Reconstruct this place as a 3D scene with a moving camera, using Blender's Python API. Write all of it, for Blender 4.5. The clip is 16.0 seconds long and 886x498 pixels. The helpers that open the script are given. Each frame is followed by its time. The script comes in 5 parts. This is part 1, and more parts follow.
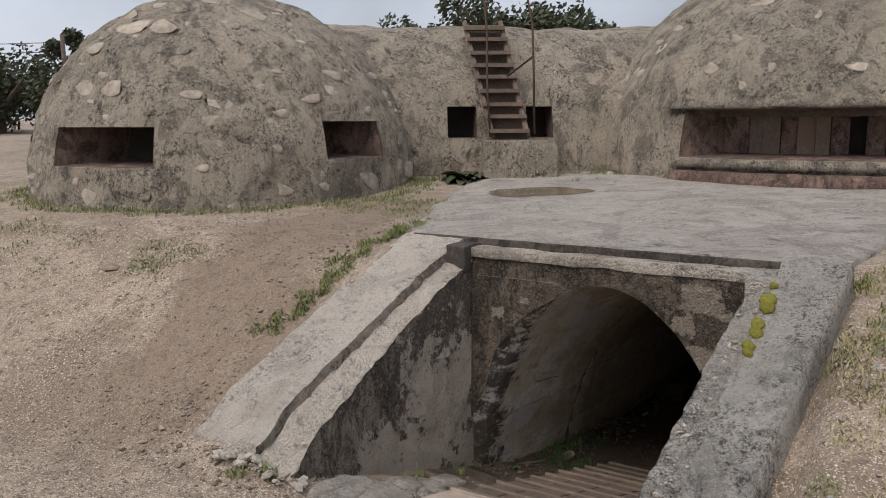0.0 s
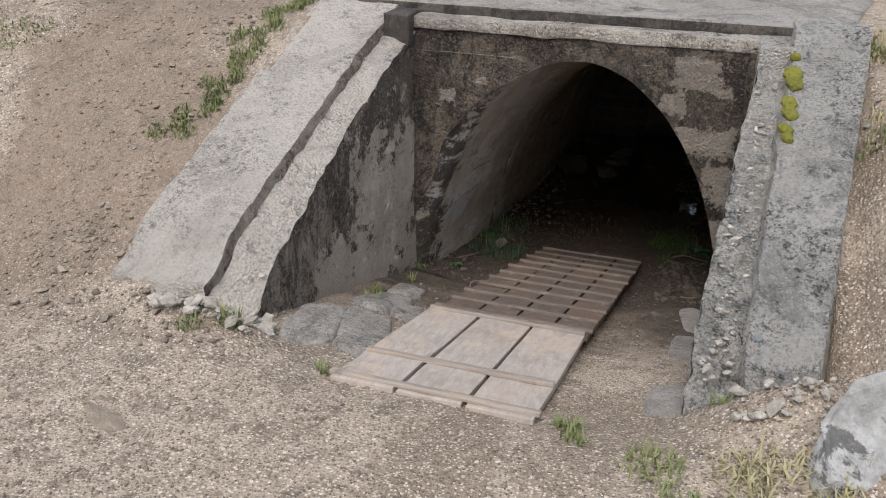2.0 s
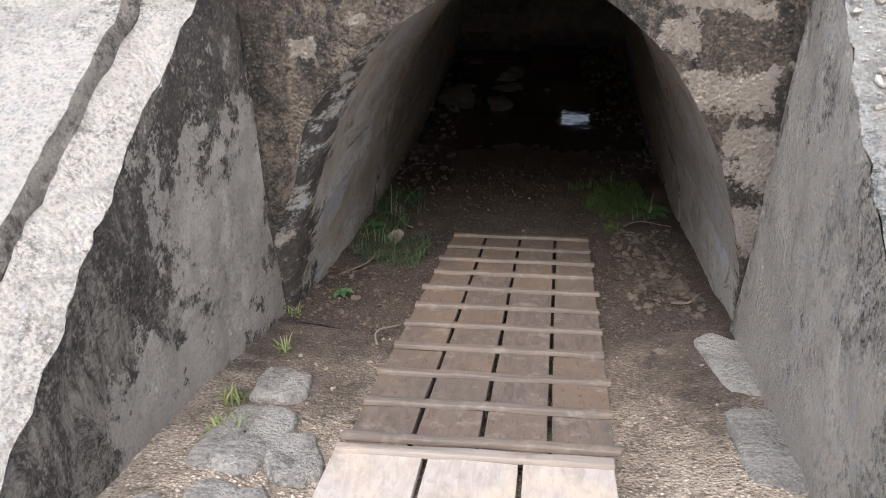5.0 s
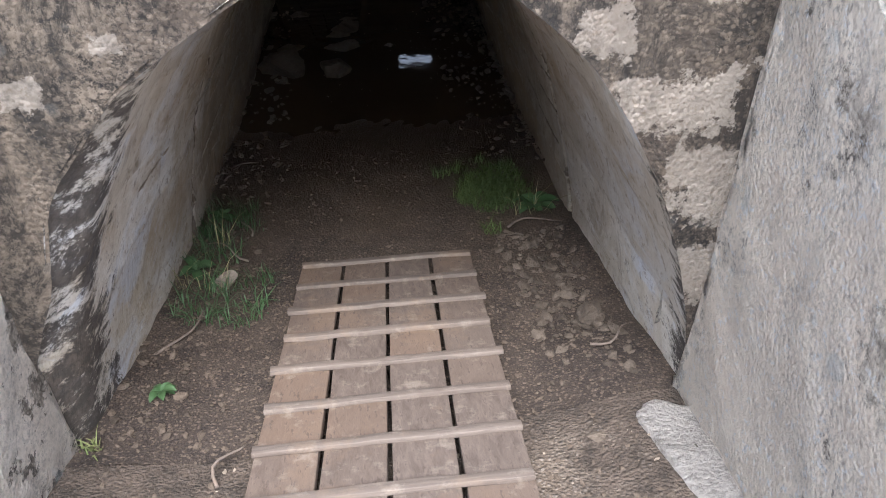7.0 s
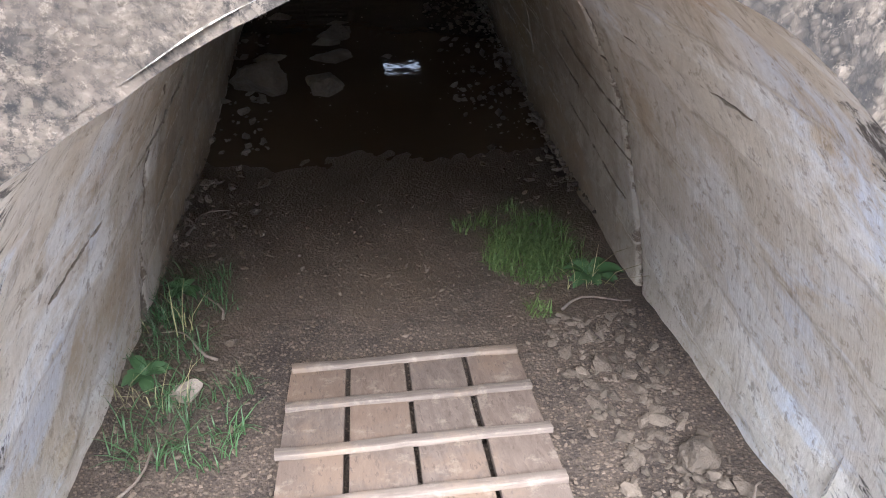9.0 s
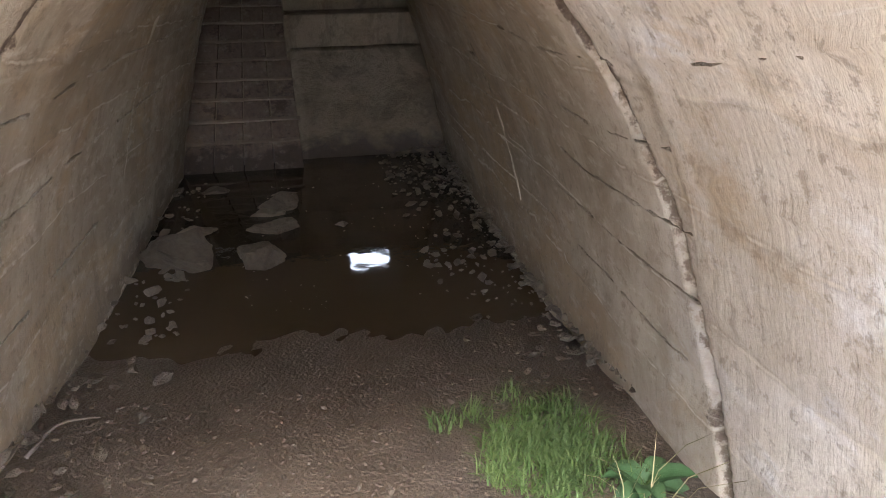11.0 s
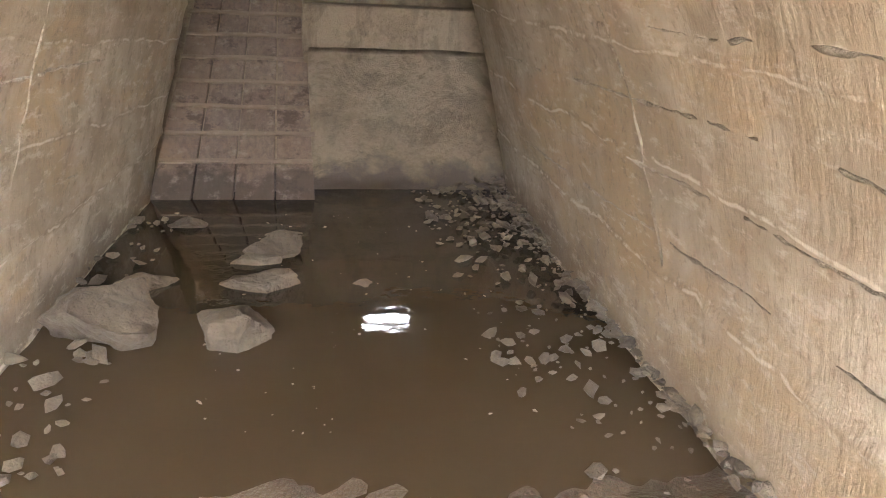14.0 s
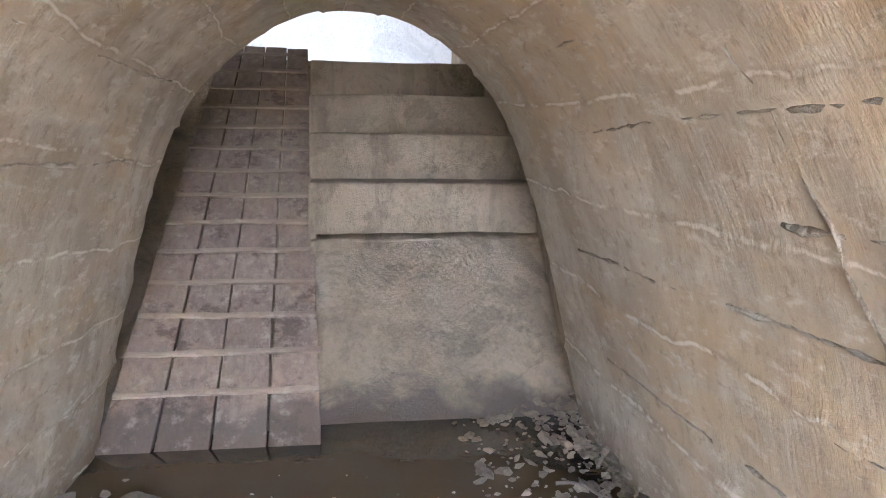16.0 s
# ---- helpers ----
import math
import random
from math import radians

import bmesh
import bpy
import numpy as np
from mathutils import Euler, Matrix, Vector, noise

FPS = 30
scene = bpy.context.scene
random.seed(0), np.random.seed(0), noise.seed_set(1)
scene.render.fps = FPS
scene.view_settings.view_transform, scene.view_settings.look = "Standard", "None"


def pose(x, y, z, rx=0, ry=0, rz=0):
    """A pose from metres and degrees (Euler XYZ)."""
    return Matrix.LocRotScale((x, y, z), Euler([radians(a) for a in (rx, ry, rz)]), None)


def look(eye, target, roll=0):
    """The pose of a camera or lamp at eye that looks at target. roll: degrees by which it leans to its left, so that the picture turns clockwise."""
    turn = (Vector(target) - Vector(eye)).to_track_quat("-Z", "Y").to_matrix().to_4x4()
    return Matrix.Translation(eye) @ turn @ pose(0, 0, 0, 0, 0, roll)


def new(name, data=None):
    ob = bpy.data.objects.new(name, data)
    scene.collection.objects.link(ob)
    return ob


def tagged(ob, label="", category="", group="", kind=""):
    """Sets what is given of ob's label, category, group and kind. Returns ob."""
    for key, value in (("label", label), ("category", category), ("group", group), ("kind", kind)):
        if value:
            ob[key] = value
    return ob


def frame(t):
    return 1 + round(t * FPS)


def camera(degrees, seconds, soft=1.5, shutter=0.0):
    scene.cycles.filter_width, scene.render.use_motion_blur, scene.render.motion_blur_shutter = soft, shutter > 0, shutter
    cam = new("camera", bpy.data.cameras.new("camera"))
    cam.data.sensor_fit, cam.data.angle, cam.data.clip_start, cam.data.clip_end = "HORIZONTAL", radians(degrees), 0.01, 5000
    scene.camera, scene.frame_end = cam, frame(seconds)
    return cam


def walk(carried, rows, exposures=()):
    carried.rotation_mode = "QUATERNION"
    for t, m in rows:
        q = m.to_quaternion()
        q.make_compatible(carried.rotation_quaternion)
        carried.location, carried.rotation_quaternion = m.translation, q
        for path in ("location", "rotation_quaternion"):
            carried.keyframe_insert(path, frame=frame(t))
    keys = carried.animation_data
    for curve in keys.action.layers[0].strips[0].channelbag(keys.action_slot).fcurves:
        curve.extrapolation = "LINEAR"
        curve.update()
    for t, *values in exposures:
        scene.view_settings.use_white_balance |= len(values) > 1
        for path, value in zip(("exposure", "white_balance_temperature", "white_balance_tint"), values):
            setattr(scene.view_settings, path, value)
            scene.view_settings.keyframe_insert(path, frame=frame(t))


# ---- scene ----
cam = camera(57.9, 16.0, 1.0)
PATH = [
    (0, (1.786, -4.753, 2.882), (0.752, -3.07, 2.57), -0.2),
    (0.5, (1.536, -4.68, 2.805), (0.633, -2.96, 2.331), -0.5),
    (1, (1.278, -4.615, 2.813), (0.45, -2.926, 2.133), -1.2),
    (1.5, (0.944, -4.525, 2.789), (0.313, -2.808, 1.98), 0.6),
    (2, (0.686, -4.35, 2.801), (0.136, -2.634, 1.935), 1.0),
    (2.5, (0.454, -4.145, 2.787), (-0.036, -2.389, 1.963), 0.8),
    (3, (0.224, -3.946, 2.768), (-0.121, -2.166, 1.923), 0.9),
    (3.2, (0.185, -3.854, 2.739), (-0.15, -2.069, 1.902), -0.1),
    (5.3, (-0.016, -2.444, 2.475), (-0.101, -0.769, 1.386), 0.0),
    (5.5, (-0.047, -2.337, 2.472), (-0.061, -0.66, 1.383), 0.7),
    (6, (-0.038, -2.089, 2.441), (-0.003, -0.419, 1.341), 0.1),
    (6.5, (-0.01, -1.822, 2.415), (0.037, -0.241, 1.192), -0.7),
    (7, (-0.011, -1.618, 2.376), (0.191, -0.055, 1.145), -0.1),
    (7.5, (-0.068, -1.419, 2.338), (0.201, 0.132, 1.105), 1.4),
    (8, (-0.018, -1.204, 2.268), (0.257, 0.363, 1.057), 1.1),
    (8.5, (-0.102, -0.955, 2.149), (0.166, 0.618, 0.943), 1.9),
    (9, (-0.124, -0.684, 2.075), (0.156, 0.863, 0.838), 2.2),
    (9.5, (-0.023, -0.432, 1.977), (0.24, 1.159, 0.793), 1.1),
    (9.7, (-0.02, -0.349, 1.91), (0.266, 1.293, 0.804), 1.0),
    (11.8, (0.086, 0.346, 1.232), (0.465, 2.17, 0.504), -0.4),
    (12, (0.091, 0.424, 1.209), (0.47, 2.251, 0.488), -0.4),
    (12.5, (0.139, 0.631, 1.142), (0.459, 2.49, 0.476), -0.2),
    (13, (0.109, 0.844, 1.111), (0.439, 2.707, 0.463), 0.2),
    (13.5, (0.108, 1.061, 1.062), (0.465, 2.916, 0.407), 1.3),
    (14, (0.098, 1.316, 1.003), (0.448, 3.17, 0.342), 3.0),
    (14.5, (0.09, 1.576, 0.982), (0.432, 3.43, 0.315), 2.5),
    (15, (0.127, 1.895, 0.96), (0.464, 3.754, 0.305), 2.6),
    (15.5, (0.121, 2.136, 1.013), (0.439, 4.03, 0.455), 2.0),
    (16, (0.166, 2.281, 1.023), (0.468, 4.235, 0.727), 0.8),
]
STOPS = [(0, 0.18, 6650, 14), (1.5, 0.52, 6350, 12), (3.2, 0.82, 6150, 12), (5.3, 1.7, 6050, 13), (7.0, 2.3, 5850, 13), (8.0, 2.62, 5700, 13), (8.5, 2.98, 5650, 13), (9.0, 3.38, 5650, 13), (9.7, 4.05, 5650, 14), (11.8, 5.36, 6600, 14), (13, 6.55, 6800, 14), (14.5, 7.42, 6850, 14), (15.5, 7.85, 6150, 13), (16, 7.9, 5600, 13)]
walk(cam, [(t, look(eye, target, roll)) for t, eye, target, roll in PATH], STOPS)

# ---- world and light ----
world = bpy.data.worlds.new("overcast")
scene.world = world
world.use_nodes = True
wn, wl = world.node_tree.nodes, world.node_tree.links
sky = wn.new("ShaderNodeTexSky")
sky.sky_type, sky.sun_disc, sky.sun_elevation, sky.sun_rotation = "NISHITA", False, radians(57), radians(171)
sky.air_density, sky.dust_density = 1.0, 3.0
cloud = wn.new("ShaderNodeTexNoise")
cloud.inputs["Scale"].default_value, cloud.inputs["Detail"].default_value = 2.2, 6
cramp = wn.new("ShaderNodeMapRange")
cramp.inputs[1].default_value, cramp.inputs[2].default_value = 0.35, 0.65
cramp.inputs[3].default_value, cramp.inputs[4].default_value = 2.9, 5.6
veil = wn.new("ShaderNodeMix")
veil.data_type = "RGBA"
veil.inputs[0].default_value = 0.82
tint = wn.new("ShaderNodeVectorMath")
tint.operation = "SCALE"
tint.inputs[0].default_value = (0.88, 0.97, 1.10)
wl.new(cloud.outputs[0], cramp.inputs[0])
wl.new(cramp.outputs[0], tint.inputs["Scale"])
wl.new(sky.outputs[0], veil.inputs[6])
wl.new(tint.outputs[0], veil.inputs[7])
wl.new(veil.outputs[2], wn["Background"].inputs[0])
wn["Background"].inputs[1].default_value = 0.13
sun = new("sun", bpy.data.lights.new("sun", "SUN"))
sun.data.energy, sun.data.angle, sun.data.color = 2.1, radians(40), (1.0, 0.96, 0.9)
sun.matrix_world = look((0, 0, 20), (0.7, 6.5, 10))


# ---- materials ----
class Nodes:
    """A small hand for node materials."""

    def __init__(self, name, rough=0.85, metal=0.0):
        self.mat = bpy.data.materials.new(name)
        self.mat.use_nodes = True
        self.t = self.mat.node_tree
        self.b = self.t.nodes["Principled BSDF"]
        self.b.inputs["Roughness"].default_value = rough
        self.b.inputs["Metallic"].default_value = metal
        self.pos = self.t.nodes.new("ShaderNodeNewGeometry").outputs["Position"]

    def put(self, socket, value):
        if hasattr(value, "is_output"):
            self.t.links.new(value, socket)
        elif isinstance(value, tuple) and len(value) == 3 and socket.type == "RGBA":
            socket.default_value = (*value, 1)
        else:
            socket.default_value = value

    def scaled(self, sx, sy, sz, source=None):
        n = self.t.nodes.new("ShaderNodeVectorMath")
        n.operation = "MULTIPLY"
        self.put(n.inputs[0], source or self.pos)
        n.inputs[1].default_value = (sx, sy, sz)
        return n.outputs[0]

    def noise(self, scale, detail=5, rough=0.6, vector=None, distort=0.0):
        n = self.t.nodes.new("ShaderNodeTexNoise")
        self.put(n.inputs["Vector"], vector or self.pos)
        n.inputs["Scale"].default_value, n.inputs["Detail"].default_value = scale, detail
        n.inputs["Roughness"].default_value, n.inputs["Distortion"].default_value = rough, distort
        return n.outputs[0]

    def cells(self, scale, feature="F1", vector=None, rand=1.0):
        n = self.t.nodes.new("ShaderNodeTexVoronoi")
        n.feature = feature
        self.put(n.inputs["Vector"], vector or self.pos)
        n.inputs["Scale"].default_value, n.inputs["Randomness"].default_value = scale, rand
        return n

    def ramp(self, value, a, b, lo=0.0, hi=1.0):
        n = self.t.nodes.new("ShaderNodeMapRange")
        self.put(n.inputs[0], value)
        for k, v in zip((1, 2, 3, 4), (a, b, lo, hi)):
            n.inputs[k].default_value = v
        return n.outputs[0]

    def math(self, op, a, b=0.0):
        n = self.t.nodes.new("ShaderNodeMath")
        n.operation = op
        self.put(n.inputs[0], a)
        self.put(n.inputs[1], b)
        return n.outputs[0]

    def mix(self, fac, a, b):
        n = self.t.nodes.new("ShaderNodeMix")
        n.data_type = "RGBA"
        self.put(n.inputs[0], fac)
        self.put(n.inputs[6], a)
        self.put(n.inputs[7], b)
        return n.outputs[2]

    def random(self):
        return self.t.nodes.new("ShaderNodeObjectInfo").outputs["Random"]

    def island(self):
        return self.t.nodes.new("ShaderNodeNewGeometry").outputs["Random Per Island"]

    def z(self):
        n = self.t.nodes.new("ShaderNodeSeparateXYZ")
        self.put(n.inputs[0], self.pos)
        return n.outputs

    def done(self, colour, height=None, dist=0.01, rough=None, strength=1.0):
        self.put(self.b.inputs["Base Color"], colour)
        if height is not None:
            n = self.t.nodes.new("ShaderNodeBump")
            n.inputs["Strength"].default_value, n.inputs["Distance"].default_value = strength, dist
            self.put(n.inputs["Height"], height)
            self.put(self.b.inputs["Normal"], n.outputs[0])
        if rough is not None:
            self.put(self.b.inputs["Roughness"], rough)
        return self.mat


def concrete(name, light, mid, dark, black=0.5, lichen=0.0, pale=0.45, streak=0.0, relief=0.015, pits=0.7, boxes=(), wet=None, cracks=0.0, speck=0.75, stains=0.55, aggregate=0.25, tone=((0.70, 0.62, 0.53), (0.58, 0.50, 0.42))):
    """boxes: remains of render, as (axis, u, z, width, height), with ragged edges."""
    m = Nodes(name, 0.92)
    big = m.noise(1.3, 6, 0.65, distort=0.6)
    col = m.mix(m.ramp(big, 0.42, 0.58), mid, light)
    patch = m.noise(3.0, 10, 0.74, m.scaled(1, 1, 0.8), 0.9)
    col = m.mix(m.ramp(patch, 0.98 - pale, 1.04 - pale), col, light)
    grime = m.noise(4.2, 13, 0.84, m.scaled(1.2, 1.2, 0.75), 0.6)
    dirt = m.ramp(grime, 1 - black, 1.06 - black)
    col = m.mix(m.math("MULTIPLY", dirt, 0.85), col, dark)
    stain = m.ramp(m.noise(1.7, 12, 0.72, None, 1.2), 0.53, 0.565, 0, min(0.85, stains))
    col = m.mix(stain, col, tuple(0.6 * d + 0.4 * k for d, k in zip(dark, mid)))
    crowd = m.ramp(m.noise(2.7, 6, 0.7, None, 0.8), 0.42, 0.58, 0.12, 1.0)
    if streak:
        run = m.noise(5.0, 7, 0.75, m.scaled(1.6, 1.6, 0.22), 0.5)
        col = m.mix(m.ramp(run, 0.52, 0.60, 0, streak), col, dark)
    over = None
    for axis, u, z, w, h in boxes:
        xyz = m.z()
        d = m.math("MAXIMUM", m.math("DIVIDE", m.math("ABSOLUTE", m.math("SUBTRACT", xyz[axis], u)), w / 2), m.math("DIVIDE", m.math("ABSOLUTE", m.math("SUBTRACT", xyz["Z"], z)), h / 2))
        d = m.math("ADD", d, m.ramp(m.noise(5.0, 10, 0.78), 0.3, 0.7, -0.9, 0.9))
        k = m.ramp(d, 1.0, 0.9)
        over = k if over is None else m.math("MAXIMUM", over, k)
    if over is not None:
        tone = m.mix(m.ramp(m.noise(4.0, 7, 0.7), 0.4, 0.6), *tone)
        col = m.mix(over, col, tone)
    grit = m.noise(75, 5, 0.8)
    if over is not None:
        crowd = m.math("MULTIPLY", crowd, m.ramp(over, 0, 1, 1, 0.35))
    col = m.mix(m.math("MULTIPLY", m.ramp(grit, 0.52, 0.58, 0.0, speck), crowd), col, dark)
    pock = m.noise(28, 9, 0.82)
    dots = m.math("MULTIPLY", m.ramp(pock, 0.52, 0.56, 0, pits), crowd)
    col = m.mix(dots, col, dark)
    col = m.mix(m.ramp(m.noise(38, 7, 0.8), 0.55, 0.60, 0, pits * 0.7), col, tuple(min(0.75, c * 1.25) for c in light))
    agg = m.cells(72.0)
    stone_tone = m.mix(m.ramp(agg.outputs["Color"], 0.25, 0.75), tuple(0.5 * (d + k) for d, k in zip(dark, mid)), light)
    shown = m.math("MULTIPLY", m.ramp(agg.outputs["Distance"], 0.5, 0.3, 0, aggregate), m.ramp(m.noise(3.1, 5, 0.7), 0.4, 0.55, 0.35, 1.0))
    if over is not None:
        shown = m.math("MULTIPLY", shown, m.ramp(over, 0, 1, 1, 0.4))
    col = m.mix(shown, col, stone_tone)
    h = m.math("ADD", m.math("MULTIPLY", pock, -1.1), m.math("MULTIPLY", grit, 0.5))
    h = m.math("ADD", h, m.math("ADD", m.math("MULTIPLY", patch, 1.3), m.math("MULTIPLY", dirt, -0.35)))
    h = m.math("SUBTRACT", h, m.math("MULTIPLY", agg.outputs["Distance"], aggregate))
    if over is not None:
        h = m.math("ADD", h, m.math("MULTIPLY", over, 0.5))
    if cracks:
        bent = m.t.nodes.new("ShaderNodeVectorMath")
        bent.operation = "MULTIPLY_ADD"
        wob = m.t.nodes.new("ShaderNodeTexNoise")
        m.put(wob.inputs["Vector"], m.pos)
        wob.inputs["Scale"].default_value, wob.inputs["Detail"].default_value = 3.0, 6
        m.put(bent.inputs[0], wob.outputs[1])
        bent.inputs[1].default_value = (0.35, 0.35, 0.35)
        m.put(bent.inputs[2], m.pos)
        e = m.cells(3.4, "DISTANCE_TO_EDGE", m.scaled(1, 1, 1.7, bent.outputs[0])).outputs["Distance"]
        line = m.ramp(e, 0.05, 0.0)
        seen = m.ramp(m.noise(1.9, 4), 0.4, 0.55)
        cut = m.math("MULTIPLY", line, seen)
        col = m.mix(m.math("MULTIPLY", cut, cracks), col, dark)
        h = m.math("SUBTRACT", h, m.math("MULTIPLY", cut, 1.2))
    if lichen:
        spot = m.cells(11.0, "SMOOTH_F1").outputs["Distance"]
        area = m.noise(2.3, 4)
        col = m.mix(m.math("MULTIPLY", m.ramp(spot, 0.22, 0.15), m.ramp(area, 0.52, 0.6, 0, lichen)), col, (0.55, 0.58, 0.57))
    rough = None
    if wet:
        edge = m.math("ADD", m.z()["Z"], m.ramp(m.noise(5, 6), 0.3, 0.7, -0.06, 0.06))
        f = m.ramp(edge, wet + 0.03, wet - 0.03)
        col = m.mix(m.math("MULTIPLY", f, 0.9), col, (0.055, 0.04, 0.028))
        rough = m.ramp(f, 0, 1, 0.92, 0.4)
    return m.done(col, h, relief, rough)


def earth(name, light, mid, dark, wet=None, trench=False, cell=1.0, pebble=(0.52, 0.45, 0.37)):
    m = Nodes(name, 0.95)
    big = m.noise(0.9, 6, 0.7)
    fine = m.noise(9.0, 8, 0.75)
    col = m.mix(m.ramp(big, 0.38, 0.62), mid, light)
    col = m.mix(m.ramp(fine, 0.5, 0.62, 0, 0.8), col, dark)
    col = m.mix(m.ramp(m.noise(2.4, 8, 0.75, None, 0.6), 0.54, 0.62, 0, 0.5), col, dark)
    col = m.mix(m.ramp(m.noise(0.55, 9, 0.7, None, 0.8), 0.51, 0.57, 0, 0.75), col, tuple(k * q for k, q in zip(mid, (0.62, 0.58, 0.54))))
    c = m.cells(95.0)
    col = m.mix(m.ramp(c.outputs["Distance"], 0.5, 0.3, 0, 0.95 * cell), col, m.mix(m.ramp(c.outputs["Color"], 0.3, 0.8), dark, pebble))
    c3 = m.cells(46.0)
    col = m.mix(m.math("MULTIPLY", m.ramp(c3.outputs["Distance"], 0.36, 0.28, 0, 0.9 * cell), m.ramp(c3.outputs["Color"], 0.5, 0.56)), col, m.mix(m.ramp(c3.outputs["Color"], 0.56, 0.75), dark, pebble))
    c2 = m.cells(210.0)
    col = m.mix(m.ramp(c2.outputs["Distance"], 0.45, 0.3, 0, 0.35 * cell), col, m.mix(m.ramp(c2.outputs["Color"], 0.2, 0.9), dark, pebble))
    if trench:
        xyz = m.z()
        track = m.math("ABSOLUTE", m.math("ADD", m.math("ADD", xyz["X"], 2.45), m.math("MULTIPLY", xyz["Y"], 0.12)))
        track = m.math("ADD", track, m.ramp(m.noise(1.6, 9, 0.72), 0.3, 0.7, -0.45, 0.45))
        track = m.math("MULTIPLY", m.ramp(track, 0.75, 0.45, 0, 0.62), m.ramp(m.math("ABSOLUTE", xyz["Y"]), 2.6, 1.6))
        col = m.mix(track, col, m.mix(m.ramp(fine, 0.42, 0.58), (0.12, 0.083, 0.056), (0.25, 0.18, 0.125)))
        # Ground darkens towards the arch to meet the dimmed tunnel floor.
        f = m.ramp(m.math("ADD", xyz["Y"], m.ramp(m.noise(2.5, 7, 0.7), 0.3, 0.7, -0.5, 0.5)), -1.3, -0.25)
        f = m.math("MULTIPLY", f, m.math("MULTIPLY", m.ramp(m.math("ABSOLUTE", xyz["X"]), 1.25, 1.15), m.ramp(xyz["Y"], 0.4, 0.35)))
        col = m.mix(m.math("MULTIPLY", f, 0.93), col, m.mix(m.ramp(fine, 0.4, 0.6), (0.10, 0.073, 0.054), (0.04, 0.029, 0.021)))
    h = m.math("SUBTRACT", m.math("MULTIPLY", fine, 1.0), m.math("MULTIPLY", c.outputs["Distance"], 0.7 * cell))
    h = m.math("SUBTRACT", h, m.math("MULTIPLY", c2.outputs["Distance"], 0.3 * cell))
    h = m.math("ADD", h, m.math("MULTIPLY", m.ramp(c3.outputs["Distance"], 0.45, 0.1), 0.5 * cell))
    rough = None
    if wet:
        xyz = m.z()
        edge = m.math("ADD", xyz["Y"], m.ramp(m.noise(1.7, 5), 0.3, 0.7, -0.5, 0.5))
        f = m.ramp(edge, 0.9, 2.4)
        col = m.mix(f, col, wet)
        rough = m.ramp(f, 0, 1, 0.95, 0.30)
    return m.done(col, h, 0.010, rough)


def timber(name, light, dark, wet=(0.12, 0.09, 0.07), along="y", stain=0.45, board=0.75):
    m = Nodes(name, 0.8)
    s = {"y": (26, 1.6, 26), "x": (1.6, 26, 26)}[along]
    grain = m.noise(1.6, 7, 0.7, m.scaled(*s), 0.4)
    col = m.mix(m.ramp(grain, 0.35, 0.68), dark, light)
    col = m.mix(m.ramp(m.random(), 0, 1, 0, 0.5), col, m.mix(grain, wet, light))
    piece = m.t.nodes.new("ShaderNodeTexWhiteNoise")
    piece.noise_dimensions = "1D"
    m.put(piece.inputs["W"], m.math("ADD", m.math("FLOOR", m.math("DIVIDE", m.math("ADD", m.z()["Y"], 1.0), 0.2124)), m.math("MULTIPLY", m.random(), 91.7)))
    col = m.mix(m.ramp(piece.outputs["Value"], 0.25, 1, 0, board), col, m.mix(m.ramp(piece.outputs["Color"], 0.3, 0.7), wet, tuple(k * q for k, q in zip(light, (0.96, 0.82, 0.68)))))
    warm = m.noise(3.3, 7, 0.72, m.scaled(1, 0.8, 1))
    col = m.mix(m.ramp(warm, 0.52, 0.62, 0, 0.6), col, tuple(c * k for c, k in zip(light, (1.04, 0.93, 0.80))))
    col = m.mix(m.ramp(m.noise(1.6, 7, 0.7, m.scaled(*[k * 2 for k in s])), 0.56, 0.64, 0, 0.6), col, dark)
    spots = m.noise(5.0, 8, 0.75)
    col = m.mix(m.ramp(spots, 0.54, 0.61, 0, stain), col, wet)
    low = m.ramp(m.math("ADD", m.z()["Z"], m.ramp(m.noise(6, 5), 0.3, 0.7, -0.05, 0.05)), 0.10, 0.06, 0, 0.8)
    col = m.mix(low, col, (0.06, 0.043, 0.032))
    dust = m.noise(14, 6, 0.7)
    col = m.mix(m.ramp(dust, 0.55, 0.7, 0, 0.5), col, (0.30, 0.25, 0.20))
    return m.done(col, m.math("ADD", grain, m.math("MULTIPLY", dust, 0.5)), 0.004)


def plain(name, a, b, scale=12, rough=0.8, metal=0.0, dist=0.004):
    m = Nodes(name, rough, metal)
    n = m.noise(scale, 6, 0.7)
    return m.done(m.mix(m.ramp(n, 0.35, 0.65), a, b), n, dist)


def varied(name, a, b, c, scale=14, rough=0.9, dist=0.006):
    """Stone or leaf whose tone changes from piece to piece."""
    m = Nodes(name, rough)
    n = m.noise(scale, 7, 0.7)
    pick = m.math("FRACT", m.math("ADD", m.random(), m.island()))
    col = m.mix(pick, a, b)
    col = m.mix(m.ramp(n, 0.4, 0.7, 0, 0.7), col, c)
    return m.done(col, n, dist)


